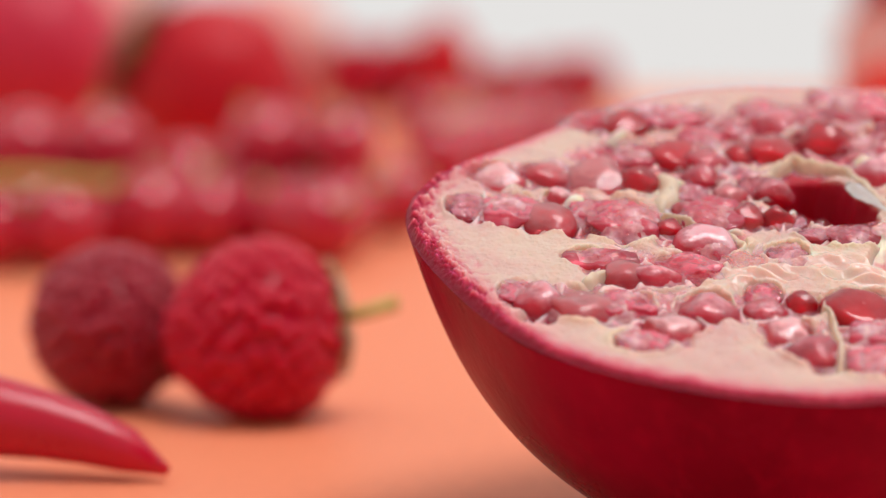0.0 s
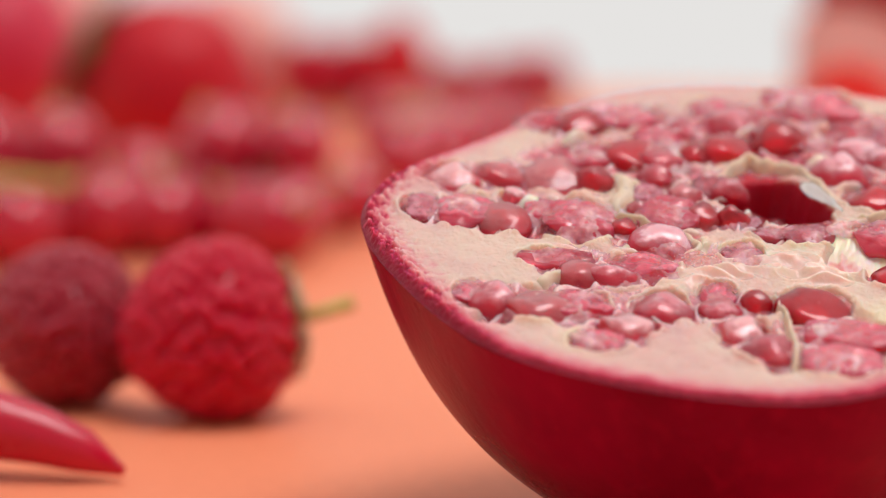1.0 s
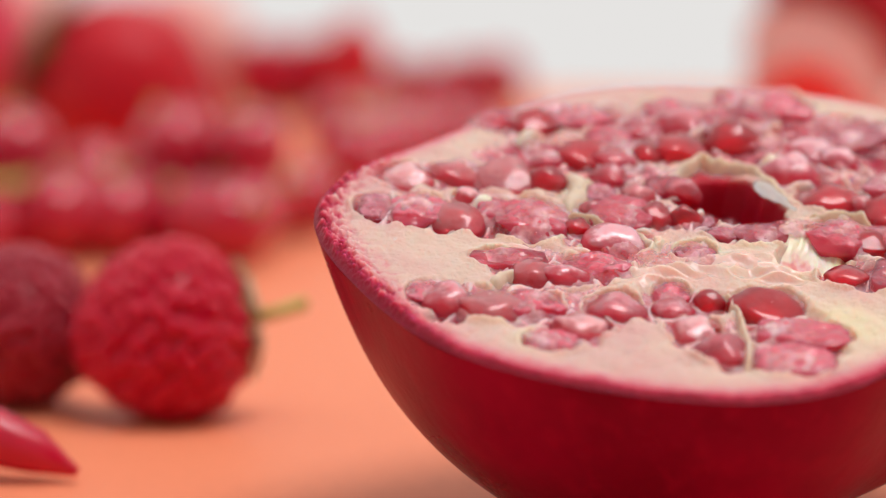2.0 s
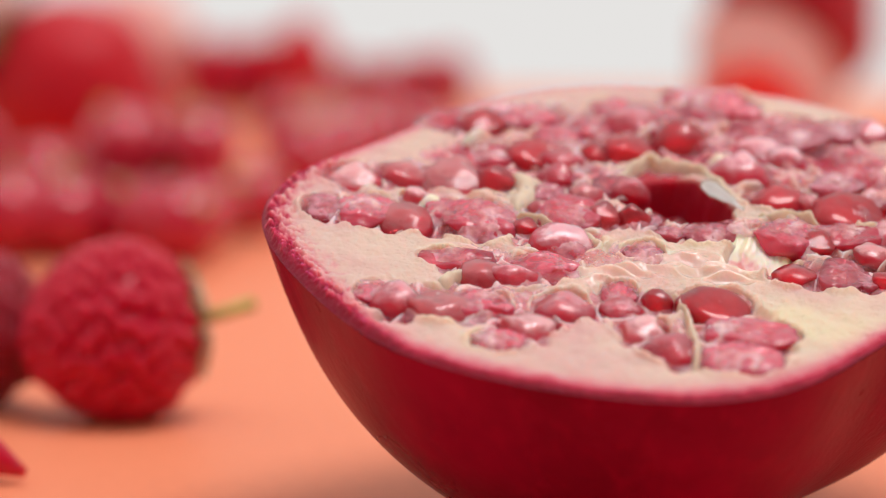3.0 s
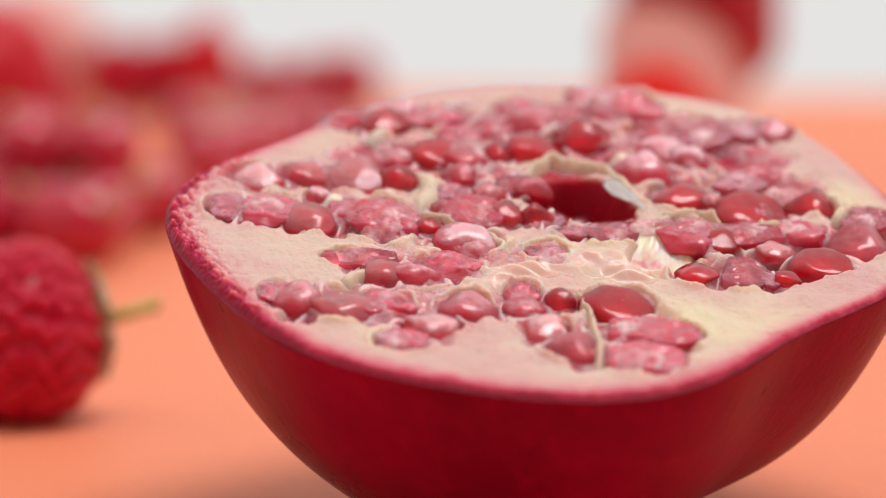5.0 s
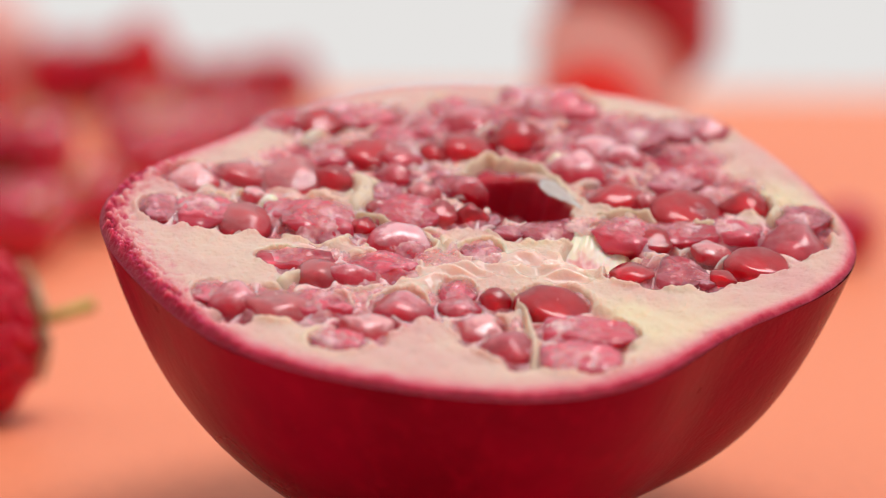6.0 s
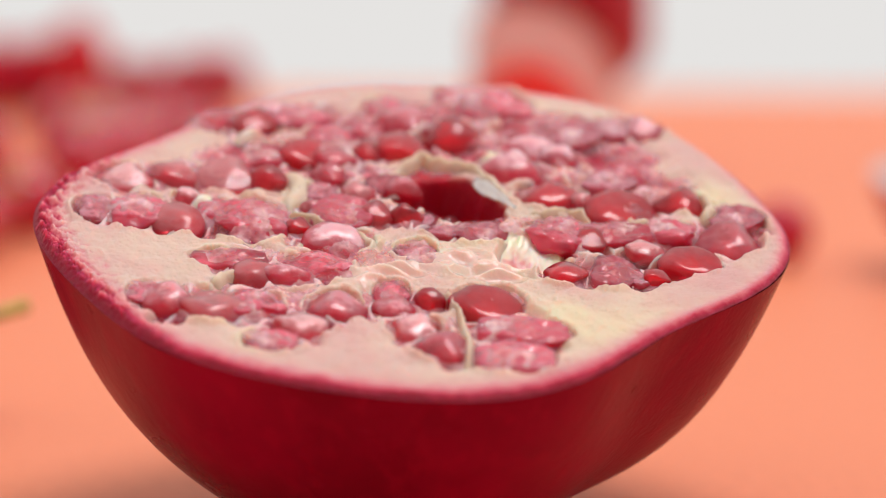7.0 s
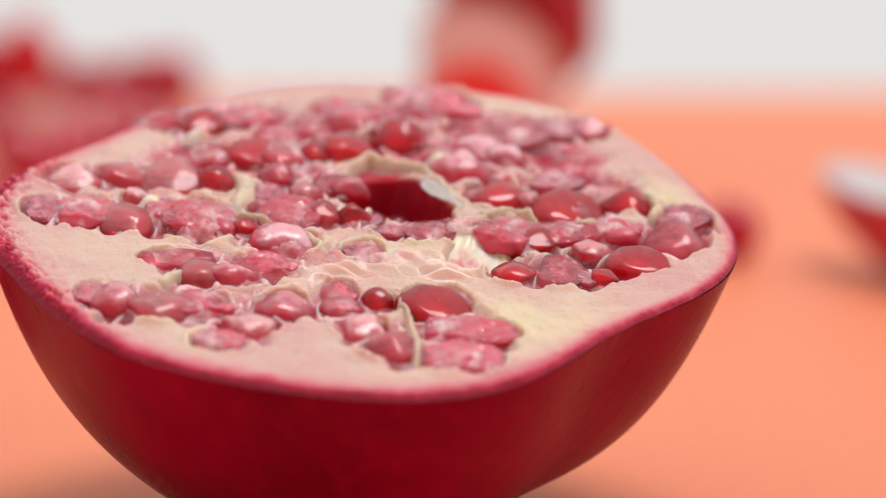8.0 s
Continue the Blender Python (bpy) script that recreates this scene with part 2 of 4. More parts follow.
CHILI = glossy_fruit("chili_red", (0.42, 0.001, 0.024), (0.62, 0.003, 0.036), 40, 0.3, 0.1, 0.0, 0.2, shine=0.5, sheen=0.05)
TOMATO = glossy_fruit("tomato_red", (0.62, 0.010, 0.005), (0.70, 0.020, 0.008), 40, 0.5, 0.05, 0.0, 0.2, shine=0.1)
FLESH_PINK = glossy_fruit("pink_flesh", (0.86, 0.50, 0.46), (0.92, 0.60, 0.55), 140, 0.5, 0.2, 0.0, 0.2)
FLESH_WHITE = plain("white_flesh", (0.58, 0.52, 0.52), 0.4, 140, 0.06, 0.3)
LEAF = plain("green_leaf", (0.12, 0.19, 0.05), 0.55, 200, 0.35, 0.3)
SEPAL = plain("pale_sepal", (0.70, 0.64, 0.44), 0.6, 300, 0.25, 0.3)
STALK = plain("yellow_green_stalk", (0.50, 0.42, 0.10), 0.55, 200, 0.25, 0.2)


def pith_material():
    """The cut face: pink under the skin, cream pith, stained yellow and rose in the chambers, with shade painted into
    the hollows.
    """
    m, nodes, links, bsdf = material("pomegranate_pith")
    edge, hollow = attribute(nodes, "edge"), attribute(nodes, "hollow")
    broad, mid, fine = noise_node(nodes, links, 70, 4), noise_node(nodes, links, 330, 5, 0.65), noise_node(nodes, links, 1100, 5, 0.75)
    cream = ramp(nodes, links, broad, [(0.34, (0.67, 0.37, 0.345)), (0.46, (0.69, 0.445, 0.38)), (0.60, (0.72, 0.525, 0.42))])
    cream = mix(nodes, links, ramp(nodes, links, fine, [(0.5, (0, 0, 0)), (0.75, (0.3, 0.3, 0.3))]), cream, (0.74, 0.38, 0.35))
    cream = mix(nodes, links, maths(nodes, links, "MULTIPLY", mid, 0.2), cream, (0.72, 0.40, 0.37))
    # Rosy membrane; towards full hollow its red is darkened to paint crevice shade.
    flesh = ramp(nodes, links, hollow, [(0.35, (0.88, 0.54, 0.54)), (0.6, (0.78, 0.22, 0.27)), (0.9, (0.46, 0.02, 0.055))])
    flesh = mix(nodes, links, ramp(nodes, links, mid, [(0.52, (0, 0, 0)), (0.72, (0.6, 0.6, 0.6))]), flesh, (0.88, 0.60, 0.55))
    cream = mix(nodes, links, ramp(nodes, links, attribute(nodes, "stain"), [(0.25, (0, 0, 0)), (0.75, (1, 1, 1))]), cream, flesh)
    core = attribute(nodes, "core")
    cream = mix(nodes, links, core, cream, (0.79, 0.66, 0.42))
    belt = attribute(nodes, "belt")
    thread = ridge_node(nodes, links, 150, 1.5, (1, 2.2, 1))
    sheen = ramp(nodes, links, thread, [(0.0, (0.75, 0.50, 0.43)), (0.22, (0.70, 0.59, 0.41)), (0.55, (0.86, 0.80, 0.74))])
    cream = mix(nodes, links, maths(nodes, links, "MULTIPLY", belt, 0.9), cream, sheen)
    # Deep chamber: its crimson walls, darkened in the colour for the shade down there.
    cream = mix(nodes, links, attribute(nodes, "crimson_shade"), cream, (0.46, 0.004, 0.022))
    wobble = maths(nodes, links, "MULTIPLY_ADD", mid, 2.4)
    wobble.node.inputs[2].default_value = -1.1
    ring = maths(nodes, links, "DIVIDE", maths(nodes, links, "ADD", edge, wobble), 6.0)
    pink = ramp(nodes, links, ring, [(0.06, (0.26, 0.001, 0.02)), (0.18, (0.50, 0.02, 0.07)), (0.28, (0.62, 0.13, 0.17)), (0.46, (0.69, 0.28, 0.29)), (0.75, (0.72, 0.41, 0.37))])
    fade = ramp(nodes, links, ring, [(0.35, (0, 0, 0)), (0.9, (1, 1, 1))])
    links.new(mix(nodes, links, fade, pink, cream), bsdf.inputs["Base Color"])
    links.new(ramp(nodes, links, maths(nodes, links, "MAXIMUM", attribute(nodes, "stain"), belt), [(0.1, (0.5, 0.5, 0.5)), (0.6, (0.18, 0.18, 0.18))]), bsdf.inputs["Roughness"])
    bsdf.inputs["Subsurface Weight"].default_value = 0.8
    bsdf.inputs["Subsurface Radius"].default_value, bsdf.inputs["Subsurface Scale"].default_value = (1, 0.5, 0.4), 0.003
    links.new(ramp(nodes, links, belt, [(0.1, (0.25,) * 3), (0.6, (0.6,) * 3)]), bsdf.inputs["Specular IOR Level"])
    dry = ramp(nodes, links, belt, [(0.1, (1, 1, 1)), (0.6, (0.15,) * 3)])
    bump(nodes, links, bsdf, [(maths(nodes, links, "MULTIPLY", mid, dry), 0.6), (maths(nodes, links, "MULTIPLY", fine, dry), 0.35)], 0.0008)
    return m


PITH = pith_material()


# ---------------------------------------------------------------- building helpers
def mesh_of(name, bm, mat, smooth=True):
    me = bpy.data.meshes.new(name)
    bm.to_mesh(me)
    bm.free()
    me.materials.append(mat)
    if smooth:
        me.shade_smooth()
    return me


def part(name, bm, mat, parent, label="", smooth=True):
    """One mesh object under a thing or a part; bm is a bmesh, or a mesh to be shared."""
    me = bm if isinstance(bm, bpy.types.Mesh) else mesh_of(name, bm, mat, smooth)
    ob = new(name, me)
    ob.parent = parent
    return tagged(ob, label)


def thing(name, label, category, place, group="", kind=""):
    ob = new(name)
    ob.empty_display_size = 0.005
    ob.matrix_basis = place if isinstance(place, Matrix) else Matrix.Translation(place)
    return tagged(ob, label, category, group, kind)


def ball(subdivisions=3):
    bm = bmesh.new()
    bmesh.ops.create_icosphere(bm, subdivisions=subdivisions, radius=1.0)
    return bm


def sheet_from(rows, closed=True):
    """A bmesh from rows of points; each row is joined to the next."""
    bm = bmesh.new()
    vs = [[bm.verts.new(p) for p in row] for row in rows]
    n = len(vs[0])
    for a, b in zip(vs, vs[1:]):
        for i in range(n if closed else n - 1):
            j = (i + 1) % n
            bm.faces.new((a[i], a[j], b[j], b[i]))
    return bm, vs


def tube(points, radii, sides=10):
    """A tapered tube along a line of points, closed at both ends."""
    rows = []
    for k, p in enumerate(points):
        p = Vector(p)
        ahead = (Vector(points[min(k + 1, len(points) - 1)]) - Vector(points[max(k - 1, 0)])).normalized()
        side = ahead.cross(Vector((0.13, 0.2, 1))).normalized()
        up = side.cross(ahead)
        rows.append([p + radii[k] * (math.cos(2 * math.pi * i / sides) * side + math.sin(2 * math.pi * i / sides) * up) for i in range(sides)])
    bm, vs = sheet_from(rows)
    bm.faces.new(vs[0][::-1])
    bm.faces.new(vs[-1])
    return bm


def box(name, lo, hi, mat, label, category):
    bm = bmesh.new()
    bmesh.ops.create_cube(bm, size=1.0)
    for v in bm.verts:
        v.co = [lo[i] + (v.co[i] + 0.5) * (hi[i] - lo[i]) for i in range(3)]
    ob = new(name, mesh_of(name, bm, mat, False))
    return tagged(ob, label, category, kind="structure")


# ---------------------------------------------------------------- table and room
box("table_top", (-0.9, 0.20, -0.03), (0.9, 1.0, 0.0), PAPER, "matt orange paper covered table top, lightly grained", "table")
box("floor", (-2.6, -2.5, -0.82), (2.6, 2.4, -0.8), FLOOR, "plain dark grey floor below the table", "floor")


# ---------------------------------------------------------------- the pomegranate half
MM = 0.001
FACE = pose(0.00408, 0.52240, 0.03634, 16.5, 2.5, 0)
ROUND = [43.46, 0.55, 1.42, -0.49, 2.19, -0.44, 0.37, 1.31, 0.11, 0.19, -0.06, 0.68, -0.67]

# Arils by chamber: across, back, half length, half width, half height in millimetres on the cut face, turn in degrees;
# c cut open, g cut open and glassy, r whole and red, p whole and pink, t whole and pale.
LEFT = [(-37.5, 2.3, 2.2, 2.8, 1.4, 0, "g"), (-32.5, 1.9, 3.3, 3.7, 2.0, 0, "c"), (-27.8, 0.2, 3.3, 3.0, 1.9, -25, "t"), (-23.1, 2.9, 2.4, 3.0, 1.5, 0, "c"),
        (-18.8, 0.7, 4.2, 4.8, 2.6, 10, "c"), (-34.6, 11.7, 3.0, 2.8, 1.7, 0, "t"), (-28.8, 13.7, 2.9, 2.6, 2.1, 0, "t"), (-22.8, 14.0, 4.0, 3.7, 2.3, -8, "t"),
        (-17.7, 12.4, 2.5, 2.3, 2.8, 10, "r"), (-13.3, -0.8, 1.5, 1.4, 1.3, 0, "r"), (-26.7, 6.9, 1.5, 1.4, 1.0, 0, "t")]
BACK_LEFT = [(-24.4, 30.1, 3.3, 2.8, 1.7, 0, "c"), (-20.0, 30.0, 3.0, 2.7, 1.7, 0, "r"), (-17.4, 33.4, 1.9, 1.8, 1.1, 0, "p"), (-13.7, 32.6, 3.7, 2.5, 1.6, 0, "c"),
             (-12.8, 21.5, 3.3, 3.0, 1.9, 0, "r"), (-9.0, 20.2, 2.6, 2.4, 1.5, 0, "p"), (-5.9, 22.2, 2.2, 2.0, 1.7, 0, "r"), (-18.4, 20.2, 2.9, 2.2, 1.4, 0, "c"),
             (-9.8, 27.1, 2.7, 2.4, 1.5, 0, "c"), (-6.4, 29.9, 2.3, 2.4, 1.4, 0, "c")]
MIDDLE = [(-11.0, 9.8, 1.8, 1.9, 1.1, 0, "g"), (-9.9, 15.1, 2.1, 2.0, 1.3, 0, "p"), (-8.6, 3.4, 3.6, 3.6, 2.2, 0, "c"), (-6.4, 10.2, 1.8, 1.6, 1.2, 0, "t"),
          (-2.9, 12.9, 2.5, 2.6, 1.5, 0, "g"), (-1.0, 11.7, 2.0, 1.8, 1.8, 0, "p"), (-4.1, 3.4, 2.2, 2.0, 2.4, 0, "r"), (-0.7, 3.4, 2.1, 1.9, 2.6, 0, "r"),
          (-11.7, 4.7, 1.4, 1.3, 1.4, 0, "t"), (-6.2, 2.1, 1.4, 1.8, 0.9, 0, "c"), (1.3, 2.9, 1.4, 1.8, 0.9, 0, "g"), (4.0, -0.1, 2.1, 1.4, 0.9, 0, "g"),
          (8.2, 0.0, 2.8, 2.5, 1.6, 0, "g")]
BACK = [(-1.3, 24.3, 3.4, 3.1, 2.0, 0, "r"), (-0.5, 32.9, 3.3, 3.1, 1.9, 0, "p"), (4.6, 29.0, 3.6, 3.3, 3.4, 20, "r"), (-3.3, 36.9, 2.5, 2.3, 1.4, 0, "c"),
        (10.4, 39.0, 4.1, 3.6, 2.2, -15, "c"), (14.5, 31.3, 3.3, 2.7, 1.6, 0, "c"), (15.1, 25.1, 3.3, 3.0, 1.9, -20, "p"), (12.3, 19.9, 3.5, 3.3, 3.0, -25, "p"),
        (18.3, 23.2, 2.2, 2.1, 1.8, -20, "p"), (19.5, 30.1, 4.0, 3.2, 2.0, -10, "g"), (24.5, 32.4, 2.6, 2.7, 1.6, 0, "g"), (28.5, 33.3, 2.8, 2.5, 1.9, 0, "p"),
        (5.5, 41.6, 2.3, 1.9, 1.2, 0, "c")]
RIGHT_BACK = [(16.9, 11.9, 3.6, 3.3, 2.1, 15, "r"), (23.9, 15.8, 3.2, 2.8, 1.8, 0, "g"), (24.7, 9.1, 4.0, 3.7, 2.3, 18, "r"), (20.6, 9.8, 1.4, 1.3, 1.6, 0, "t"),
              (32.6, 11.6, 2.9, 2.7, 2.0, -15, "r"), (39.1, 6.9, 3.0, 3.0, 1.9, -10, "g")]
RIGHT = [(37.5, 0.7, 3.7, 3.4, 3.1, -10, "p"), (32.9, -5.5, 3.2, 2.9, 2.1, -15, "r"), (23.6, -9.7, 2.8, 3.4, 1.8, 0, "g"), (18.0, -10.8, 2.4, 2.2, 1.4, 10, "r"),
         (26.4, -10.7, 1.4, 1.7, 0.9, 0, "g"), (28.7, -10.6, 1.6, 1.4, 0.9, 0, "r"), (24.1, 1.4, 3.8, 2.8, 1.7, -5, "c"), (30.3, 2.7, 3.6, 2.8, 1.7, -5, "c"),
         (18.0, 0.3, 3.6, 4.1, 2.2, -20, "c"), (20.8, -1.1, 2.5, 2.3, 1.4, -15, "r"), (27.6, -3.2, 2.1, 2.0, 1.2, 0, "t")]
FRONT_LEFT = [(-8.4, -4.1, 3.5, 3.2, 2.0, -5, "p"), (-21.0, -10.2, 3.7, 2.3, 1.5, 0, "c"), (-18.0, -13.9, 2.7, 2.5, 1.8, 20, "t"), (-14.3, -13.8, 2.8, 2.6, 1.9, -15, "p"),
              (-11.1, -11.1, 3.5, 2.9, 1.8, 0, "c"), (-8.4, -21.5, 3.1, 2.8, 1.9, 0, "p"), (-12.1, -26.7, 3.0, 2.8, 1.7, -10, "t"), (-15.2, -31.5, 2.8, 2.4, 1.5, 0, "c"),
              (-22.4, -22.9, 3.8, 3.5, 2.4, 0, "t"), (-27.7, -21.5, 2.8, 2.6, 2.9, 0, "p"), (-30.3, -20.3, 1.7, 2.2, 1.1, 0, "c"), (-18.1, -22.0, 3.2, 3.0, 1.9, 0, "c")]
FRONT = [(-2.1, -17.4, 1.7, 2.1, 1.0, 0, "c"), (-1.6, -21.6, 2.2, 2.0, 1.5, 0, "p"), (0.8, -26.5, 2.7, 2.5, 2.0, 0, "t"), (4.2, -31.5, 3.1, 2.8, 2.4, 0, "p"),
         (2.2, -19.7, 1.8, 1.7, 2.3, 0, "r"), (8.9, -19.3, 3.7, 3.4, 2.5, -15, "r"), (12.5, -26.6, 5.0, 3.3, 2.0, 0, "c"), (11.5, -33.5, 4.3, 3.1, 2.0, 0, "c"),
         (0.5, -6.3, 2.1, 2.2, 1.3, 0, "g")]
ARILS = [(x, y, 1.1 * a, 1.1 * b, 1.1 * c, turn, kind) for x, y, a, b, c, turn, kind in
         LEFT + BACK_LEFT + MIDDLE + BACK + RIGHT_BACK + RIGHT + FRONT_LEFT + FRONT]
# Empty chambers: across, back, reach, depth.
PITS = [(3.4, 10.6, 6.2, 11.0), (6.0, 8.0, 5.6, 10.0), (8.0, 5.6, 3.6, 8.0), (14.2, -5.6, 4.6, 3.6)]
HOLES = PITS + [(-23.9, 6.1, 2.0, 4.0), (2.4, 29.6, 1.8, 5.0), (27.0, -8.6, 3.0, 3.2), (30.3, -8.4, 3.0, 3.2), (-27.4, -26.6, 2.4, 3.2),
                (21.7, -7.0, 3.2, 3.0), (7.7, -25.0, 1.3, 3.0), (14.9, 15.0, 2.6, 4.0), (25.0, -4.0, 4.0, 2.2), (32.0, -2.0, 3.6, 2.2)]
# Thin walls left standing between chambers: half thickness, top, then across and back along each.
WALLS = [(0.6, 0.7, [(-3.7, 14.6), (-1.0, 17.6), (1.2, 20.6), (3.3, 19.8), (5.6, 19.9), (8.4, 17.6), (10.7, 13.0), (13.2, 6.4)]),
         (0.6, 0.7, [(-12.8, -5.9), (-10.8, -3.4), (-8.2, -2.4), (-5.5, -3.2), (-4.4, -5.6), (-5.2, -8.2)]),
         (0.45, 1.0, [(3.8, -15.8), (5.2, -20.9), (6.2, -26.7), (6.8, -33.1), (6.5, -37.1)]),
         (1.1, 0.9, [(-15.8, 13.8), (-13.8, 12.0), (-13.6, 8.7), (-14.7, 3.2)]),
         (0.8, 0.7, [(-22.8, -18.0), (-21.3, -15.3), (-19.7, -14.6)]),
         (0.7, 0.9, [(35.4, 12.3), (36.3, 9.1), (35.0, 6.0)]),
         (0.4, 0.9, [(14.0, 5.5), (16.0, 4.8), (18.8, 6.6), (22.0, 3.6)]),
         (0.35, 0.5, [(-14.7, 2.4), (-11.7, 1.6), (-9.6, -0.7)]),
         (0.5, 0.8, [(25.8, 4.4), (27.4, 3.6), (30.3, 5.6)])]
# Sheets of torn membrane: across, back, half length, half width, height.
FILMS = [(1.2, -8.6, 2.6, 2.2, 1.0), (-4.2, -9.6, 3.0, 2.0, 0.9), (12.6, 1.6, 3.4, 2.2, 1.0), (-18.1, -22.0, 3.4, 2.6, 0.7), (-9.4, -13.0, 3.4, 2.6, 0.6), (-15.4, 24.6, 5.6, 2.4, 0.4), (-8.0, 24.4, 5.0, 2.0, 0.4), (-3.0, 26.6, 4.0, 2.0, 0.4), (12.0, 28.0, 4.6, 2.6, 0.4),
         (21.6, 26.4, 4.4, 2.4, 0.7), (-12.4, 35.6, 5.0, 1.8, 0.0), (0.4, 37.0, 4.6, 2.0, 0.1), (27.0, 19.4, 4.6, 2.6, 0.5), (28.8, 12.6, 2.4, 2.6, 0.6), (19.0, 35.4, 4.4, 1.8, 0.6), (9.2, 24.6, 2.6, 2.4, 0.9)]
# Stretched wet membrane grown into the face: across, back, half length, half width.
BELT = [(-6.0, -14.6, 4.0, 2.6), (-1.6, -12.2, 3.4, 2.4), (2.8, -10.0, 3.0, 3.0), (7.4, -9.0, 4.0, 3.4), (11.0, -12.6, 3.2, 2.4), (-14.0, 11.0, 2.4, 4.0)]
# Thick glossy folds of white membrane: across, back, half length, half width, height.
FOLDS = [(-24.8, 5.6, 1.6, 1.6, 0.6), (10.6, 21.4, 2.4, 1.6, 0.8), (-20.0, 25.4, 2.0, 1.6, 0.8), (-10.6, 36.8, 3.4, 1.4, 0.2), (22.0, 36.0, 3.0, 1.3, 0.2)]


def outline(a):
    r = ROUND[0]
    for k in range(1, 7):
        r += ROUND[2 * k - 1] * math.cos(k * a) + ROUND[2 * k] * math.sin(k * a)
    return r


def smoothstep(lo, hi, x):
    t = np.clip((x - lo) / (hi - lo), 0, 1)
    return t * t * (3 - 2 * t)


def field(kind, scale, layer, u, v, *rest):
    """A noise of the face, one value a point."""
    return np.array([kind((a * scale, b * scale, layer), *rest) for a, b in zip(u, v)])


def face_height(u, v, edge):
    """Height of the cut face above its plane, and where it is chamber, yellow or membrane."""
    wob = field(noise.noise, 0.35, 3.0, u, v)
    grain = field(noise.fractal, 0.9, 7.0, u, v, 0.6, 2.0, 5)
    swell = field(noise.noise, 0.16, 12.0, u, v)
    near, second, deep = np.full(len(u), 9.0), np.full(len(u), 9.0), np.zeros(len(u))
    for x, y, a, b, c, yaw, kind in ARILS:
        s, k = math.sin(radians(yaw)), math.cos(radians(yaw))
        d = np.hypot(((u - x) * k + (v - y) * s) / (a + 0.15), ((v - y) * k - (u - x) * s) / (b + 0.15))
        deep = np.where(d < near, 2.2 if kind in "cg" else 3.6, deep)
        second = np.minimum(second, np.maximum(near, d))
        near = np.minimum(near, d)
    wild = smoothstep(8, 20, v) * smoothstep(4, 9, edge)
    chamber = np.maximum(1 - smoothstep(1.25, 1.85, second + 0.25 * wob), 1 - smoothstep(0.95, 1.15, near + 0.12 * wob))
    chamber = np.maximum(chamber, wild * smoothstep(-0.35, 0.05, swell + 0.3 * wob))
    depth = deep * (1 - smoothstep(0.8, 1.12, near + 0.1 * wob + 0.03 * grain))
    depth = np.maximum(depth, 1.3 * chamber)
    bare = np.zeros(len(u))
    for k, (x, y, reach, down) in enumerate(HOLES):
        h = 1 - smoothstep(0.6, 1.05, np.hypot(u - x, v - y) / reach + 0.2 * wob)
        depth = np.maximum(depth, down * h)
        chamber = np.maximum(chamber, h)
        if k < len(PITS):
            bare = np.maximum(bare, h)
    ridge = np.exp(-((second - near) / (0.17 + 0.06 * wob)) ** 2) * (1 - smoothstep(1.2, 1.9, near)) * (0.95 + 0.6 * wob)
    ridge = np.clip(ridge * (1 - smoothstep(0.2, 0.6, bare)), 0, 1.0)
    depth = depth * (1 - ridge) - 0.15 * ridge * (0.6 + wob)
    top = (0.3 + 0.3 * wild) * wob + 0.07 * grain + 0.4 * wild * swell
    top = top * smoothstep(0.0, 3.0, edge) + 0.05 * grain
    top -= 0.7 * (1 - smoothstep(0.0, 1.3, edge)) ** 2
    left = smoothstep(24, 36, -u) * (1 - smoothstep(10, 20, v))
    top += left * 0.8 * np.abs(grain + 0.3) * (1 - smoothstep(2.0, 4.5, edge)) * smoothstep(0.1, 1.0, edge)
    lip = np.exp(-((near - 1.2) / 0.13) ** 2) * 0.32 * (1 - wild) * (1 - chamber)
    yellow = (1 - smoothstep(1.0, 1.7, near)) * smoothstep(0.05, 0.35, field(noise.noise, 0.11, 31.0, u, v))
    right, back = smoothstep(15, 38, u), smoothstep(10, 30, v)
    ring = edge * (1 + 0.8 * right + 0.4 * back) + 0.3 * right + 0.7 * back + left * 1.6 * (grain - 0.1) - 0.6 * left
    hollow = chamber * (1 - 0.8 * ridge)
    wet = wet_belt(u, v) * (1 - chamber)
    top = top * (1 - 0.6 * wet) + wet * (0.9 - 2.4 * np.abs(field(noise.noise, 0.26, 23.0, u + 0.4 * v, 1.5 * v)) + 0.4 * wob)
    stain = chamber
    return top + lip * (1 + 1.6 * wob + 0.4 * grain) - depth * smoothstep(0.5, 3.0, edge), hollow, yellow, stain, ring


def wet_belt(u, v):
    """Share of stretched wet membrane on the face: a band in front of the deep chamber."""
    return np.clip(sum(np.exp(-((u - x) / a) ** 2 - ((v - y) / b) ** 2) for x, y, a, b in BELT), 0, 1)


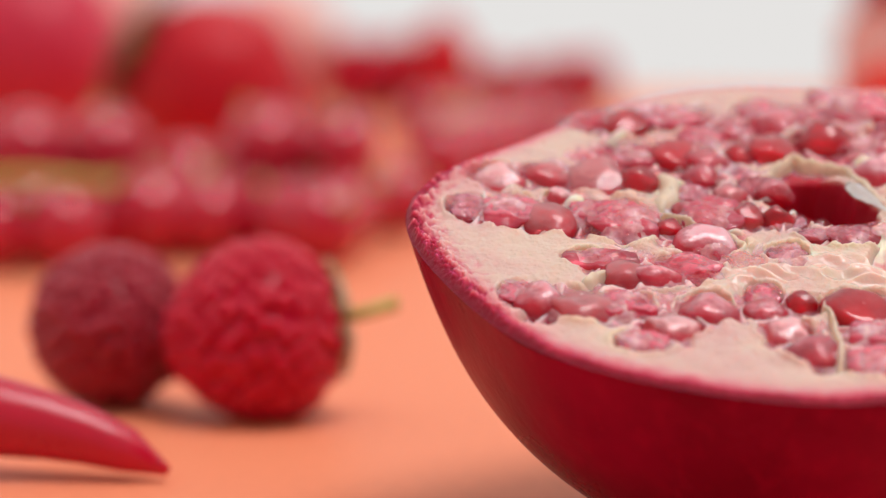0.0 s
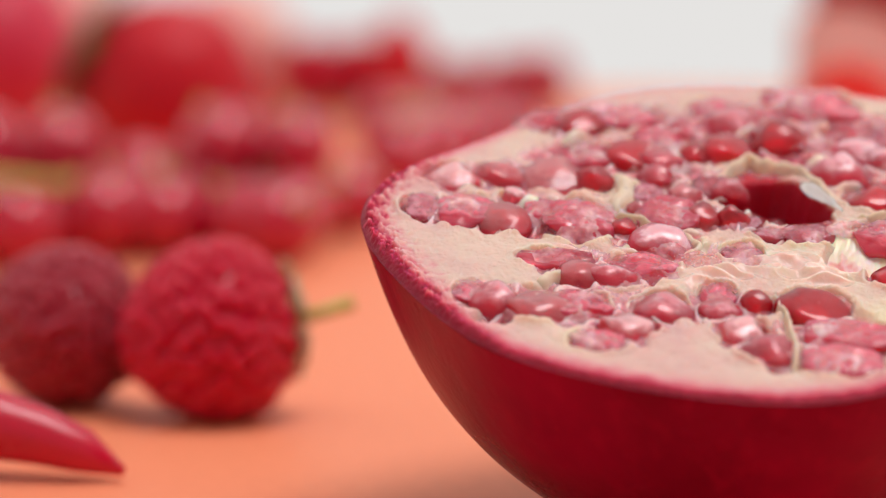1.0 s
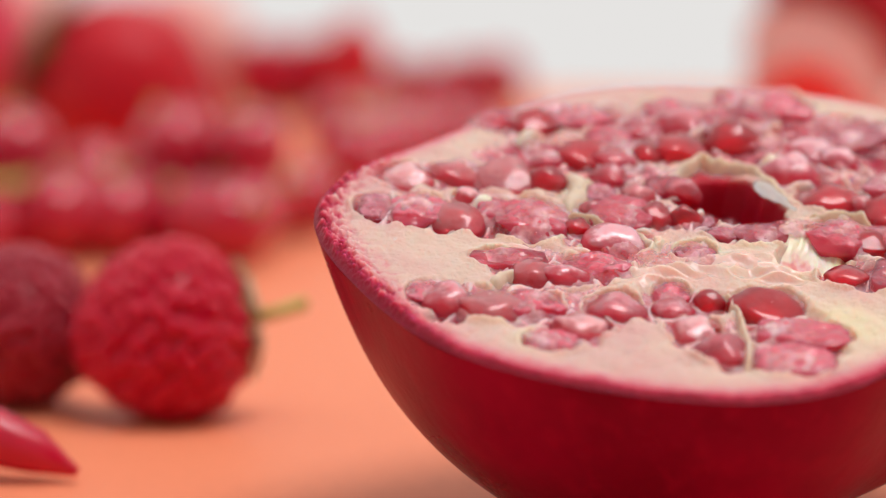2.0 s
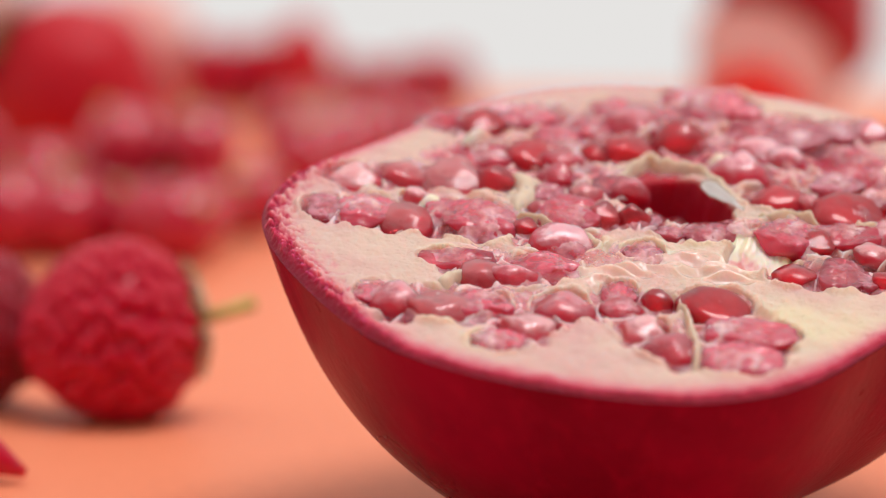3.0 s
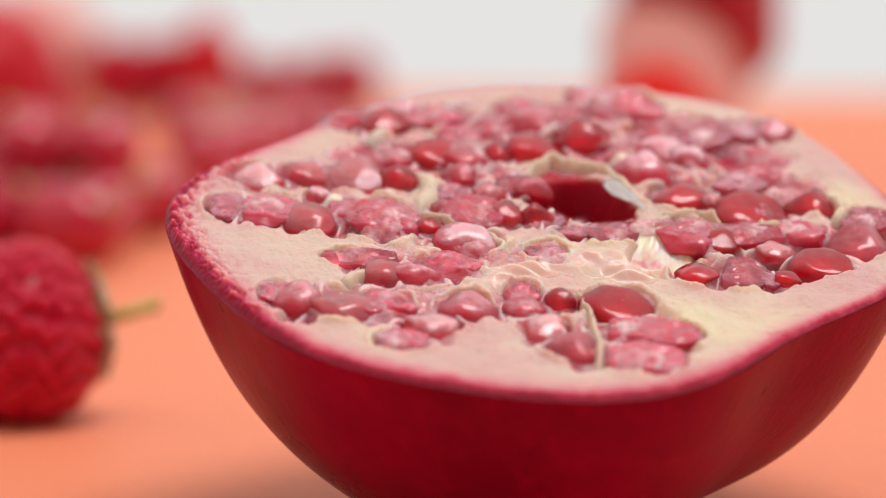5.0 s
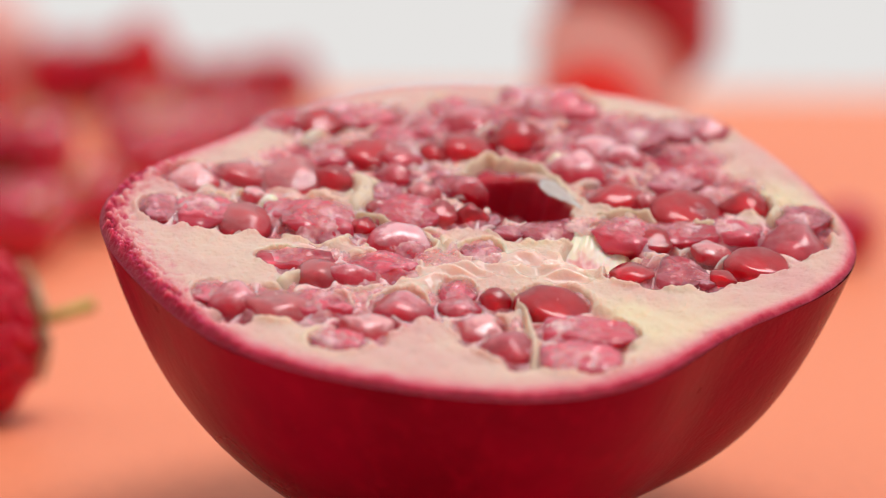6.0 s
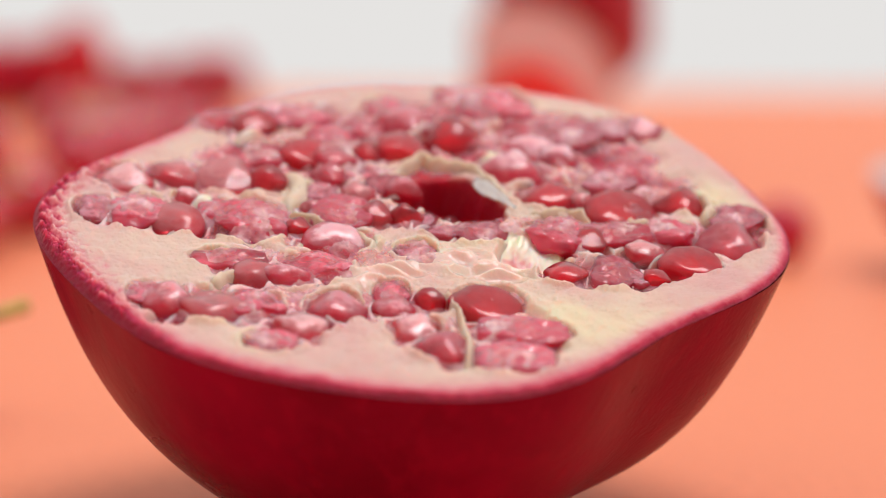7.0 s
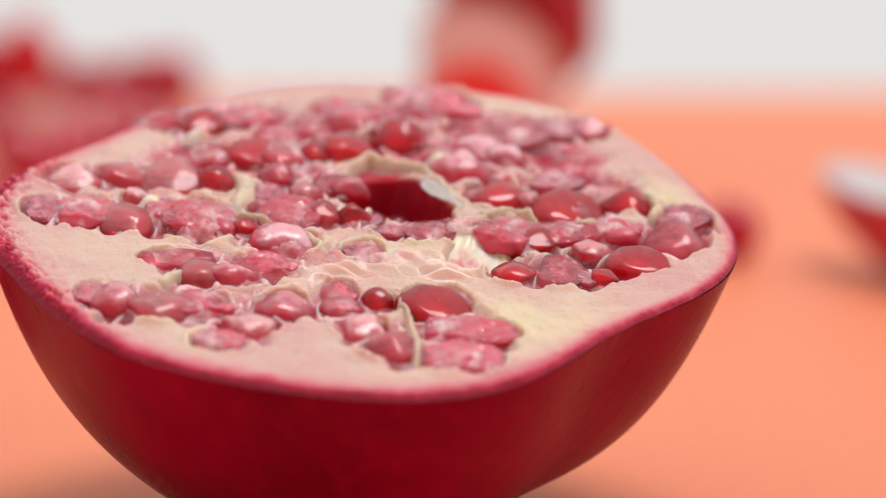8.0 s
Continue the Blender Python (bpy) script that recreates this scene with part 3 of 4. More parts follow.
def aril_mesh(seed, cut, mat):
    """A faceted seed sac; a cut one has a flat, finely wrinkled top."""
    rnd = random.Random(seed)
    planes = []
    for _ in range(10):
        n = Vector((rnd.gauss(0, 1), rnd.gauss(0, 1), rnd.gauss(0, 0.8))).normalized()
        planes.append((n, rnd.uniform(0.66, 0.92)))
    bm = ball(5 if cut else 4)
    for vert in bm.verts:
        d = vert.co.normalized()
        r = 1.0
        for n, k in planes:
            c = n.dot(d) / k
            if c > 0:
                r += c ** 20
        p = d * r ** (-1 / 20) * 1.14
        p += d * 0.05 * noise.noise(d * 2.6 + Vector((seed, 0, 0)))
        p.x *= 1 - 0.2 * p.y
        if cut and p.z > 0.25:
            q = Vector((p.x * 1.5 + seed, p.y * 1.5, 1.0))
            fold = noise.ridged_multi_fractal(q * 1.3, 0.8, 2.2, 4, 1.0, 2.0) - 1
            p.z = 0.3 + 0.2 * noise.noise(q) + 0.13 * fold + 0.25 * (p.z - 0.25)
        elif p.z > 0.5:
            q = Vector((p.x * 1.6 + seed, p.y * 1.6, 2.0))
            p.z = 0.5 + 0.8 * (p.z - 0.5) + 0.06 * noise.noise(q)
        vert.co = p
    return mesh_of("aril", bm, mat)


def build_pomegranate():
    base = Vector((FACE.translation.x, FACE.translation.y, 0))
    fruit = thing("pomegranate_half", "halved ripe pomegranate, glossy red rind, cut face up, full of arils", "pomegranate", base)
    local = Matrix.Translation(-base) @ FACE @ Matrix.Diagonal((MM, MM, MM, 1))

    # rind: from the rim down to the rounded foot
    sides, steps, deep = 200, 60, 34.6
    rows = []
    for s in range(steps + 1):
        t = math.sin(0.5 * math.pi * s / steps)
        k = (1 - t ** 2.2) ** (1 / 2.6) * (1 - 0.1 * (1 - math.exp(-t / 0.4)))
        row = []
        for i in range(sides):
            a = 2 * math.pi * i / sides
            r = outline(a) * max(k, 0.004)
            w = 0.35 * noise.noise((3 * math.cos(a), 3 * math.sin(a), 2.5 * t))
            row.append(local @ Vector(((r + w * k) * math.cos(a), (r + w * k) * math.sin(a), -0.75 - (deep - 0.75) * t)))
        rows.append(row)
    bm, vs = sheet_from(rows)
    bm.faces.new(vs[-1])
    bmesh.ops.recalc_face_normals(bm, faces=bm.faces)
    part("rind", bm, SKIN, fruit, "smooth glossy deep red rind")

    # cut face with its chambers
    rings, sides = 340, 940
    ang = np.linspace(0, 2 * np.pi, sides, endpoint=False)
    rim = np.array([outline(a) for a in ang])
    q = (np.arange(1, rings + 1) / rings) ** 0.8
    u = (q[:, None] * rim * np.cos(ang)).ravel()
    v = (q[:, None] * rim * np.sin(ang)).ravel()
    edge = ((1 - q)[:, None] * rim).ravel()
    z, hollow, yellow, stain, ring = face_height(u, v, edge)
    z = z.reshape(rings, sides)
    for _ in range(2):
        soft = (np.roll(z, 1, 1) + 2 * z + np.roll(z, -1, 1)) / 4
        soft[1:-1] = (soft[:-2] + 2 * soft[1:-1] + soft[2:]) / 4
        z = np.where((hollow.reshape(rings, sides) < 0.05) & (stain.reshape(rings, sides) < 0.05), z, soft)
    z = z.ravel()
    m = np.array(local)
    pts = np.c_[u, v, z, np.ones(len(u))] @ m.T
    idx = np.arange(rings * sides).reshape(rings, sides)
    nxt = np.roll(idx, -1, axis=1)
    quads = np.stack([idx[:-1], idx[1:], nxt[1:], nxt[:-1]], -1).reshape(-1, 4)
    me = bpy.data.meshes.new("cut_face")
    me.from_pydata(pts[:, :3].tolist(), [], quads.tolist() + [idx[0].tolist()])
    heart = 0.5 * np.exp(-((u - 8) ** 2 + (v + 9) ** 2) / 34) + np.exp(-((u + 14) ** 2 + (v - 11) ** 2) / 16) + np.exp(-((u - 36) ** 2 + (v - 13) ** 2) / 20)
    heart += 0.75 * np.exp(-((u - 24) ** 2 / 120 + (v + 25) ** 2 / 60)) + 0.8 * np.exp(-((u - 17.5) ** 2 + (v + 21) ** 2) / 8)
    core = np.clip(0.8 * heart + 0.4 * yellow, 0, 0.75)
    belt = wet_belt(u, v) * (1 - stain)
    # Crimson that grows with depth: the open chamber's shade put into the colour.
    crimson_shade = (1 - smoothstep(0.8, 1.3, np.hypot((u - 5.0) / 8.0, (v - 9.0) / 10.0))) * smoothstep(0.15, 1.0, -z)
    for name, values in (("edge", ring), ("hollow", hollow), ("core", core), ("crimson_shade", crimson_shade), ("stain", stain), ("belt", belt)):
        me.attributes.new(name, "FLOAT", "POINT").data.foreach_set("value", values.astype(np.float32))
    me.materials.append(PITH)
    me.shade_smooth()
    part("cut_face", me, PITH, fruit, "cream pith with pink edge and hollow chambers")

    # arils
    kinds = {"c": [aril_mesh(20 + i, True, ARIL_CUT) for i in range(6)],
             "g": [aril_mesh(80 + i, True, ARIL_GLASS) for i in range(4)],
             "r": [aril_mesh(40 + i, False, ARIL_RED) for i in range(5)],
             "p": [aril_mesh(60 + i, False, ARIL_PINK) for i in range(5)],
             "t": [aril_mesh(100 + i, False, ARIL_PALE) for i in range(4)]}
    rnd = random.Random(5)
    placed = []
    kernel = ball(2)
    for vert in kernel.verts:
        vert.co = Vector((vert.co.x * 0.52 * (1 - 0.25 * vert.co.y), vert.co.y * 0.6, vert.co.z * 0.42 - 0.1))
    kernel = mesh_of("kernel", kernel, KERNEL)

    def place_aril(x, y, a, b, c, yaw, kind, lift):
        ob = part("aril", rnd.choice(kinds[kind]), None, fruit)
        tip = 6 if kind in "cg" else 12
        turn = pose(0, 0, 0, rnd.uniform(-tip, tip), rnd.uniform(-tip, tip), yaw + rnd.uniform(-8, 8))
        ob.matrix_basis = local @ Matrix.Translation((x, y, lift)) @ turn @ Matrix.Diagonal((a, b, c, 1))
        if kind != "t":
            part("kernel", kernel, None, ob)
        placed.append((x, y, a, b, c, lift))

    def film(x, y, a, b, top, seed, mat=FILM, label="thin wet torn whitish membrane", smooth=False, dome=0.0):
        rows = []
        for i in range(15):
            t = i / 14
            row = []
            for j in range(36):
                ang = 2 * math.pi * j / 36
                r = max(t, 0.02) * (1 + 0.25 * noise.noise((math.cos(ang) * 1.7, math.sin(ang) * 1.7, seed)))
                px, py = a * r * math.cos(ang), b * r * math.sin(ang)
                rough = 0.7 * noise.noise((px * 0.45 + seed, py * 0.45, seed)) if smooth else 0.5 * noise.fractal((px * 0.7 + seed, py * 0.7, seed), 0.6, 2.0, 4)
                if dome:
                    rough *= 0.45
                pz = top + dome * math.sqrt(max(0, 1 - (0.93 * t) ** 2)) + 0.7 * rough if dome else top - (1.6 if smooth else 0.9) * t ** 3 + rough
                row.append(local @ Vector((x + px, y + py, pz)))
            rows.append(row)
        bm, _ = sheet_from(rows)
        part("membrane_film", bm, mat, fruit, label)

    for i, (x, y, a, b, c, yaw, kind) in enumerate(ARILS):
        cut = kind in "cg"
        lift = -0.35 if cut else 0.4 - 0.55 * c
        place_aril(x, y, a, b, c, yaw, kind, lift)
        if not cut and rnd.random() < 0.2:
            film(x, y, a * 0.95, b * 0.95, lift + 0.08, 5.3 * i, dome=0.9 * c)
        if cut and (kind == "c" or rnd.random() < 0.5):
            film(x, y + 0.2, a * 0.9, b * 0.95, lift + (0.42 if cut else 0.95) * c + 0.1, 3.7 * i)
    for i, (x, y, a, b, top) in enumerate(FILMS):
        film(x, y, a, b, top, 50 + 2.3 * i, WEB)
    for i, (x, y, a, b, top) in enumerate(FOLDS):
        film(x, y, a, b, top, 31 + 4.1 * i, STREAKED, "glossy greenish white fold of membrane", True)
    laid = 0
    while laid < 16:
        x, y = rnd.uniform(-34, 36), rnd.uniform(-30, 38)
        far_edge = outline(math.atan2(y, x)) - math.hypot(x, y)
        close = sorted(math.hypot(x - p[0], y - p[1]) for p in ARILS)
        open_pit = min(math.hypot(x - h[0], y - h[1]) - h[2] for h in PITS)
        if far_edge > 6 and close[1] < 5.0 and close[0] > 2.2 and open_pit > 1.5:
            film(x, y, rnd.uniform(1.4, 3.0), rnd.uniform(1.2, 2.4), rnd.uniform(0.2, 0.8), 90 + 1.7 * laid)
            laid += 1

    # wet web of membrane that bridges the gaps between the arils
    uu, vv, pith = (g.reshape(rings, sides)[::2, ::2] for g in (u, v, z))
    wet = stain.reshape(rings, sides)[::2, ::2].copy()
    top = pith.copy()
    for x, y, a, b, c, lift in placed:
        inside = 1 - ((uu - x) / a) ** 2 - ((vv - y) / b) ** 2
        top = np.maximum(top, np.where(inside > 0, lift + 0.68 * c * np.sqrt(np.maximum(inside, 0)), -9))
    patch = field(noise.noise, 0.2, 41.0, uu.ravel(), vv.ravel()).reshape(uu.shape) + 0.35 * smoothstep(8, 18, vv)
    wet = wet * smoothstep(-0.5, -0.15, patch)
    for _ in range(7):
        for axis in (1, 0):
            top = (np.roll(top, 1, axis) + top + np.roll(top, -1, axis)) / 3
            wet = (np.roll(wet, 1, axis) + wet + np.roll(wet, -1, axis)) / 3
    for x, y, reach, down in PITS:
        wet = np.where(np.hypot(uu - x, vv - y) < 1.1 * reach, 0, wet)
    ripple = field(noise.fractal, 0.8, 17.0, uu.ravel(), vv.ravel(), 0.6, 2.0, 3).reshape(uu.shape)
    web = np.c_[uu.ravel(), vv.ravel(), (top + 0.05 + 0.3 * ripple).ravel(), np.ones(uu.size)] @ m.T
    cell = np.arange(uu.size).reshape(uu.shape)
    side = np.roll(cell, -1, axis=1)
    quads = np.stack([cell[:-1], cell[1:], side[1:], side[:-1]], -1).reshape(-1, 4)
    quads = quads[(wet.ravel()[quads] > 0.3).all(axis=1)]
    used, remap = np.unique(quads, return_inverse=True)
    me = bpy.data.meshes.new("membrane_web")
    me.from_pydata(web[used, :3].tolist(), [], remap.reshape(-1, 4).tolist())
    me.materials.append(WEB)
    me.shade_smooth()
    part("membrane_web", me, WEB, fruit, "thin wet whitish membrane between the arils")

    for x, y, lift in ((1.6, 13.8, -7.0), (4.6, 14.6, -8.0), (7.6, 11.0, -8.6), (4.6, 9.4, -9.0), (2.2, 9.6, -7.6), (8.6, 7.0, -7.6)):
        place_aril(x, y, 3.0, 2.5, 2.8, 0, "r", lift)

    # shreds of torn membrane on the chamber rims
    for i in range(50):
        x, y, a, b, c, yaw, kind = rnd.choice(ARILS)
        w = rnd.uniform(0, 2 * math.pi)
        r = rnd.uniform(1.0, 1.2)
        foot = Vector((x + a * r * math.cos(w), y + b * r * math.sin(w), -0.5))
        if math.hypot(foot.x, foot.y) > 38:
            continue
        along = Vector((-math.sin(w), math.cos(w), 0))
        lean = Vector((math.cos(w), math.sin(w), 0)) * rnd.uniform(-0.9, 0.3)
        wide, high = rnd.uniform(0.5, 1.5), rnd.uniform(0.4, 0.8)
        rows = []
        for j in range(7):
            t = j / 6
            row = []
            for k in range(7):
                g = k / 3 - 1
                peak = 1 - abs(g) ** 1.5 * 0.8 + 0.5 * noise.noise((g * 1.7, i * 3.1, 1))
                row.append(local @ (foot + along * wide * g * (1 - 0.3 * t) + (lean * t * t + Vector((0, 0, 1))) * high * t * peak
                                    + Vector((0, 0, -0.2)) + lean * 0.4 * noise.noise((g * 1.5, t * 1.5, i * 1.3))))
            rows.append(row)
        bm, _ = sheet_from(rows, False)
        part("membrane_shred", bm, SHRED, fruit)

    # white flake of wall leaning over the deep chamber
    rows = []
    for j in range(8):
        t = j / 7
        row = []
        for k in range(25):
            w = k / 24
            low = Vector((7.0, 11.4, 0.2)).lerp(Vector((12.4, 5.2, 0.4)), w)
            high = Vector((8.2, 15.0, 1.1)).lerp(Vector((12.9, 6.8, 0.8)), w ** 0.9)
            p = low.lerp(high, 0.5 + (t - 0.5) * min(1, 3.2 * w + 0.15) ** 0.7 * (1 - 0.75 * w))
            p.z += 0.25 * noise.noise((w * 5, t * 2, 1)) + 0.3 * math.sin(math.pi * w) * t
            row.append(local @ p)
        rows.append(row)
    bm, _ = sheet_from(rows, False)
    bmesh.ops.solidify(bm, geom=bm.faces[:], thickness=0.0002)
    part("membrane_flake", bm, FLAKE, fruit, "white torn flake of membrane wall")

    # streaked membrane at the back of the open chamber
    rows = []
    for j in range(25):
        t = j / 24
        row = []
        for k in range(41):
            w = k / 40
            x, y = 9.6 + 9.0 * w, -9.6 + 10.5 * t - 3.0 * (2 * w - 1) ** 2 * (1 - t)
            h = -2.6 + 3.0 * t ** 1.6 + 0.9 * (2 * w - 1) ** 4 * (1 - t) - 2.2 * abs(2 * w - 1) ** 14
            h += 0.6 * noise.noise((w * 5, t * 1.6, 5)) + 0.25 * noise.noise((w * 14, t * 3.5, 8))
            row.append(local @ Vector((x, y, h)))
        rows.append(row)
    bm, _ = sheet_from(rows, False)
    part("membrane_sheet", bm, STREAKED, fruit, "greenish white streaked membrane")

    # walls between the chambers: upright leaves of pith with a rounded, uneven crest
    for wide, crest, line in WALLS:
        pts = [Vector((*p, 0)) for p in line]
        fine = []
        for k in range(len(pts) - 1):
            p0, p1, p2, p3 = (pts[min(max(i, 0), len(pts) - 1)] for i in (k - 1, k, k + 1, k + 2))
            for j in range(8):
                t = j / 8
                fine.append(0.5 * (2 * p1 + (p2 - p0) * t + (2 * p0 - 5 * p1 + 4 * p2 - p3) * t * t + (3 * p1 - p0 - 3 * p2 + p3) * t ** 3))
        fine.append(pts[-1])
        rows = []
        for k, p in enumerate(fine):
            ahead = (fine[min(k + 1, len(fine) - 1)] - fine[max(k - 1, 0)]).normalized()
            side = Vector((ahead.y, -ahead.x, 0))
            end = min(1, 6 * min(k, len(fine) - 1 - k) / len(fine)) ** 0.6
            top = crest * end + 0.8 * noise.noise((p.x * 0.5, p.y * 0.5, 4)) + 0.25 * noise.noise((p.x * 1.6, p.y * 1.6, 4)) - 1.2 * (1 - end)
            thick = wide * (0.45 + 0.55 * end) * (1 + 0.5 * noise.noise((p.x * 0.4, p.y * 0.4, 14)))
            sway = side * 0.4 * noise.noise((p.x * 0.6, p.y * 0.6, 9))
            row = []
            for i in range(17):
                a = math.pi * i / 16
                h = math.sin(a) ** 0.45
                row.append(local @ (p + sway + side * thick * math.cos(a) * (1.5 - 0.5 * h) + Vector((0, 0, -3.0 + (top + 3.0) * h))))
            rows.append(row)
        bm, vs = sheet_from(rows, False)
        bm.faces.new(vs[0][::-1])
        bm.faces.new(vs[-1])
        bmesh.ops.recalc_face_normals(bm, faces=bm.faces)
        part("chamber_wall", bm, MEMBRANE, fruit, "pale cream membrane wall")

    return fruit


build_pomegranate()


# ---------------------------------------------------------------- berries and other fruit
def raspberry(label, place, size, mat, seed, stalk, taper=0.12):
    """Drupelets packed round a hollow cone; the axis points along local z, tip first."""
    rnd = random.Random(seed)
    berry = thing("raspberry", label, "raspberry", place, "raspberries")

    def shape(d):
        """The berry's surface in one direction: blunt towards the stalk, tapered towards the tip."""
        k = 1 - taper * max(0, d.z) ** 1.4 + 0.07 * max(0, -d.z) * (1 + d.z) * 4
        return Vector((d.x * k, d.y * k, d.z * (1.0 + 0.06 * (d.z > 0)))) * size

    core = ball(3)
    for v in core.verts:
        v.co = 0.95 * shape(v.co.normalized())
    part("core", core, mat, berry)
    bm = ball(2)
    for v in bm.verts:
        v.co += 0.06 * noise.noise_vector(v.co * 2)
    drop = mesh_of("drupelet", bm, mat)
    count = 290
    for i in range(count):
        z = 1 - 2 * (i + 0.5) / count
        if z < -0.93:
            continue
        a = i * 2.39996 + rnd.uniform(-0.11, 0.11)
        z += rnd.uniform(-0.03, 0.03)
        z = max(-0.99, min(0.99, z))
        r = math.sqrt(1 - z * z)
        d = Vector((r * math.cos(a), r * math.sin(a), z))
        ob = part("drupelet", drop, None, berry)
        s = size * rnd.uniform(0.102, 0.132)
        ob.matrix_basis = Matrix.Translation(0.925 * shape(d)) @ Matrix.Diagonal((s, s, s, 1))
    if stalk:
        for k in range(5):
            a = 2 * math.pi * k / 5 + 0.4
            rows = []
            for j in range(6):
                t = j / 5
                r = size * (0.2 + 0.52 * t)
                h = -size * (1.0 + 0.10 * t - 0.22 * t * t)
                w = size * 0.36 * (1 - t) ** 0.6 + 0.0003
                c = Vector((math.cos(a), math.sin(a), 0))
                s = Vector((-c.y, c.x, 0))
                rows.append([c * r + Vector((0, 0, h)) + s * w, c * r * 1.02 + Vector((0, 0, h - 0.0006)), c * r + Vector((0, 0, h)) - s * w])
            bm, vs = sheet_from(rows, False)
            bmesh.ops.solidify(bm, geom=bm.faces[:], thickness=0.0006)
            part("sepal", bm, SEPAL, berry, "pale grey-green sepal")
        part("stalk", tube([(0, 0, -size * 0.9), (0.0004, 0, -size * 1.25), (0.001, 0.0006, -size * 1.62)], [0.0011, 0.0009, 0.0010]), STALK, berry, "thin yellow-green stalk")
    return berry


raspberry("ripe red raspberry with green sepals and stalk, on orange paper", pose(-0.0662, 0.5905, 0.0121, 12, -97, 0), 0.0121, RASPBERRY, 3, True, 0.18)
raspberry("dark dusky red raspberry lying on orange paper", pose(-0.0876, 0.598, 0.0114, 75, 8, 0), 0.0109, RASPBERRY_DARK, 4, False)


def chili():
    ob = thing("chili_pepper", "smooth red chili pepper lying on orange paper", "chili", (-0.0724, 0.5500, 0))
    pts, rad = [], []
    for k in range(17):
        t = k / 16
        r = min(0.0062, 0.0012 + 0.0058 * min(1, t / 0.5) ** 0.6)
        rad.append(r * (0.5 if k == 0 else 1))
        pts.append((-0.085 * t, 0.002 * t - 0.004 * (1 - t) ** 3, 0.0014 + 0.0078 * (1 - math.exp(-6 * t))))
    part("pod", tube(pts, rad, 28), CHILI, ob)
    end = Vector(pts[-1])
    part("calyx", tube([end, end + Vector((-0.004, 0, 0)), end + Vector((-0.006, 0, 0))], [0.0062, 0.0045, 0.0026], 16), LEAF, ob)
    part("stalk", tube([end + Vector((-0.005, 0, 0)), end + Vector((-0.015, 0.002, 0.003))], [0.0022, 0.0018]), STALK, ob)
    part("rest", tube([end + Vector((-0.013, 0.002, 0.003)), end + Vector((-0.019, 0.002, -0.0055))], [0.0018, 0.0022]), STALK, ob)


chili()


def currants(label, base, berries, stalk):
    """A heap of currants on one stalk: each berry with its dried tip."""
    ob = thing("currant_cluster", label, "currants", base, "currant clusters")
    bm = ball(3)
    skin = mesh_of("berry", bm, CURRANT)
    rnd = random.Random(len(berries))
    for x, y, z, r in berries:
        berry = part("berry", skin, None, ob)
        berry.matrix_basis = Matrix.Translation((x - base[0], y - base[1], z)) @ pose(0, 0, 0, rnd.uniform(-70, 70), rnd.uniform(-70, 70), 0) @ Matrix.Diagonal((r, r, r * 0.97, 1))
        part("tip", tube([(0, 0, 0.97), (0, 0, 1.1), (0.05, 0, 1.22)], [0.16, 0.1, 0.14], 7), STALK, berry)
    part("stalk", tube([Vector(p) - Vector(base) for p in stalk], [0.0011] * len(stalk), 8), STALK, ob, "yellow-green stalk")
    return ob


FRONT_ROW = [(-0.1255, 0.7193), (-0.1137, 0.7203), (-0.1011, 0.7337), (-0.0909, 0.7359), (-0.0761, 0.7330), (-0.0707, 0.7293)]
SECOND_ROW = [(-0.1215, 0.7335), (-0.1077, 0.7345), (-0.0961, 0.7479), (-0.0849, 0.7501), (-0.0696, 0.7472)]
BACK_ROW = [(-0.1195, 0.7495), (-0.1057, 0.7505), (-0.0941, 0.7639), (-0.0829, 0.7661), (-0.0676, 0.7632)]
UPPER_ROW = [(-0.1357, 0.7520, 0.0160), (-0.1247, 0.7520, 0.0161), (-0.1110, 0.7520, 0.0167), (-0.0828, 0.7520, 0.0176), (-0.0700, 0.7520, 0.0173), (-0.0969, 0.7520, 0.0115)]


def currant_rows(lo, hi):
    """The berries of the heap between two places across."""
    rnd = random.Random(11)
    out = []
    for row in (FRONT_ROW, SECOND_ROW, BACK_ROW, UPPER_ROW):
        for p in row:
            r = rnd.uniform(0.0071, 0.0077)
            if lo <= p[0] < hi:
                out.append((p[0], p[1], p[2] if len(p) > 2 else r, r))
    return out


currants("heap of glossy red currants on a green stalk", (-0.118, 0.738, 0), currant_rows(-0.2, -0.0960),
         [(-0.140, 0.735, 0.0125), (-0.1317, 0.7250, 0.0145), (-0.1178, 0.7150, 0.0166), (-0.1092, 0.7206, 0.0150), (-0.1060, 0.730, 0.0135)])
currants("heap of glossy red currants beside the pomegranate", (-0.075, 0.742, 0), currant_rows(-0.0960, 0.0),
         [(-0.09, 0.750, 0.011), (-0.077, 0.752, 0.0125), (-0.062, 0.757, 0.011)])
currants("loose group of red currants behind the pomegranate", (-0.055, 0.834, 0),
         [(-0.0615, 0.7676, 0.0066, 0.0066), (-0.0557, 0.8140, 0.0074, 0.0074), (-0.0610, 0.8580, 0.0078, 0.0078), (-0.0500, 0.8300, 0.0076, 0.0076), (-0.0470, 0.8470, 0.0072, 0.0072),
          (-0.0560, 0.8720, 0.0074, 0.0074), (-0.0345, 0.850, 0.007, 0.007), (-0.0420, 0.8640, 0.0072, 0.0072)],
         [(-0.0600, 0.852, 0.012), (-0.054, 0.846, 0.013), (-0.040, 0.852, 0.010)])


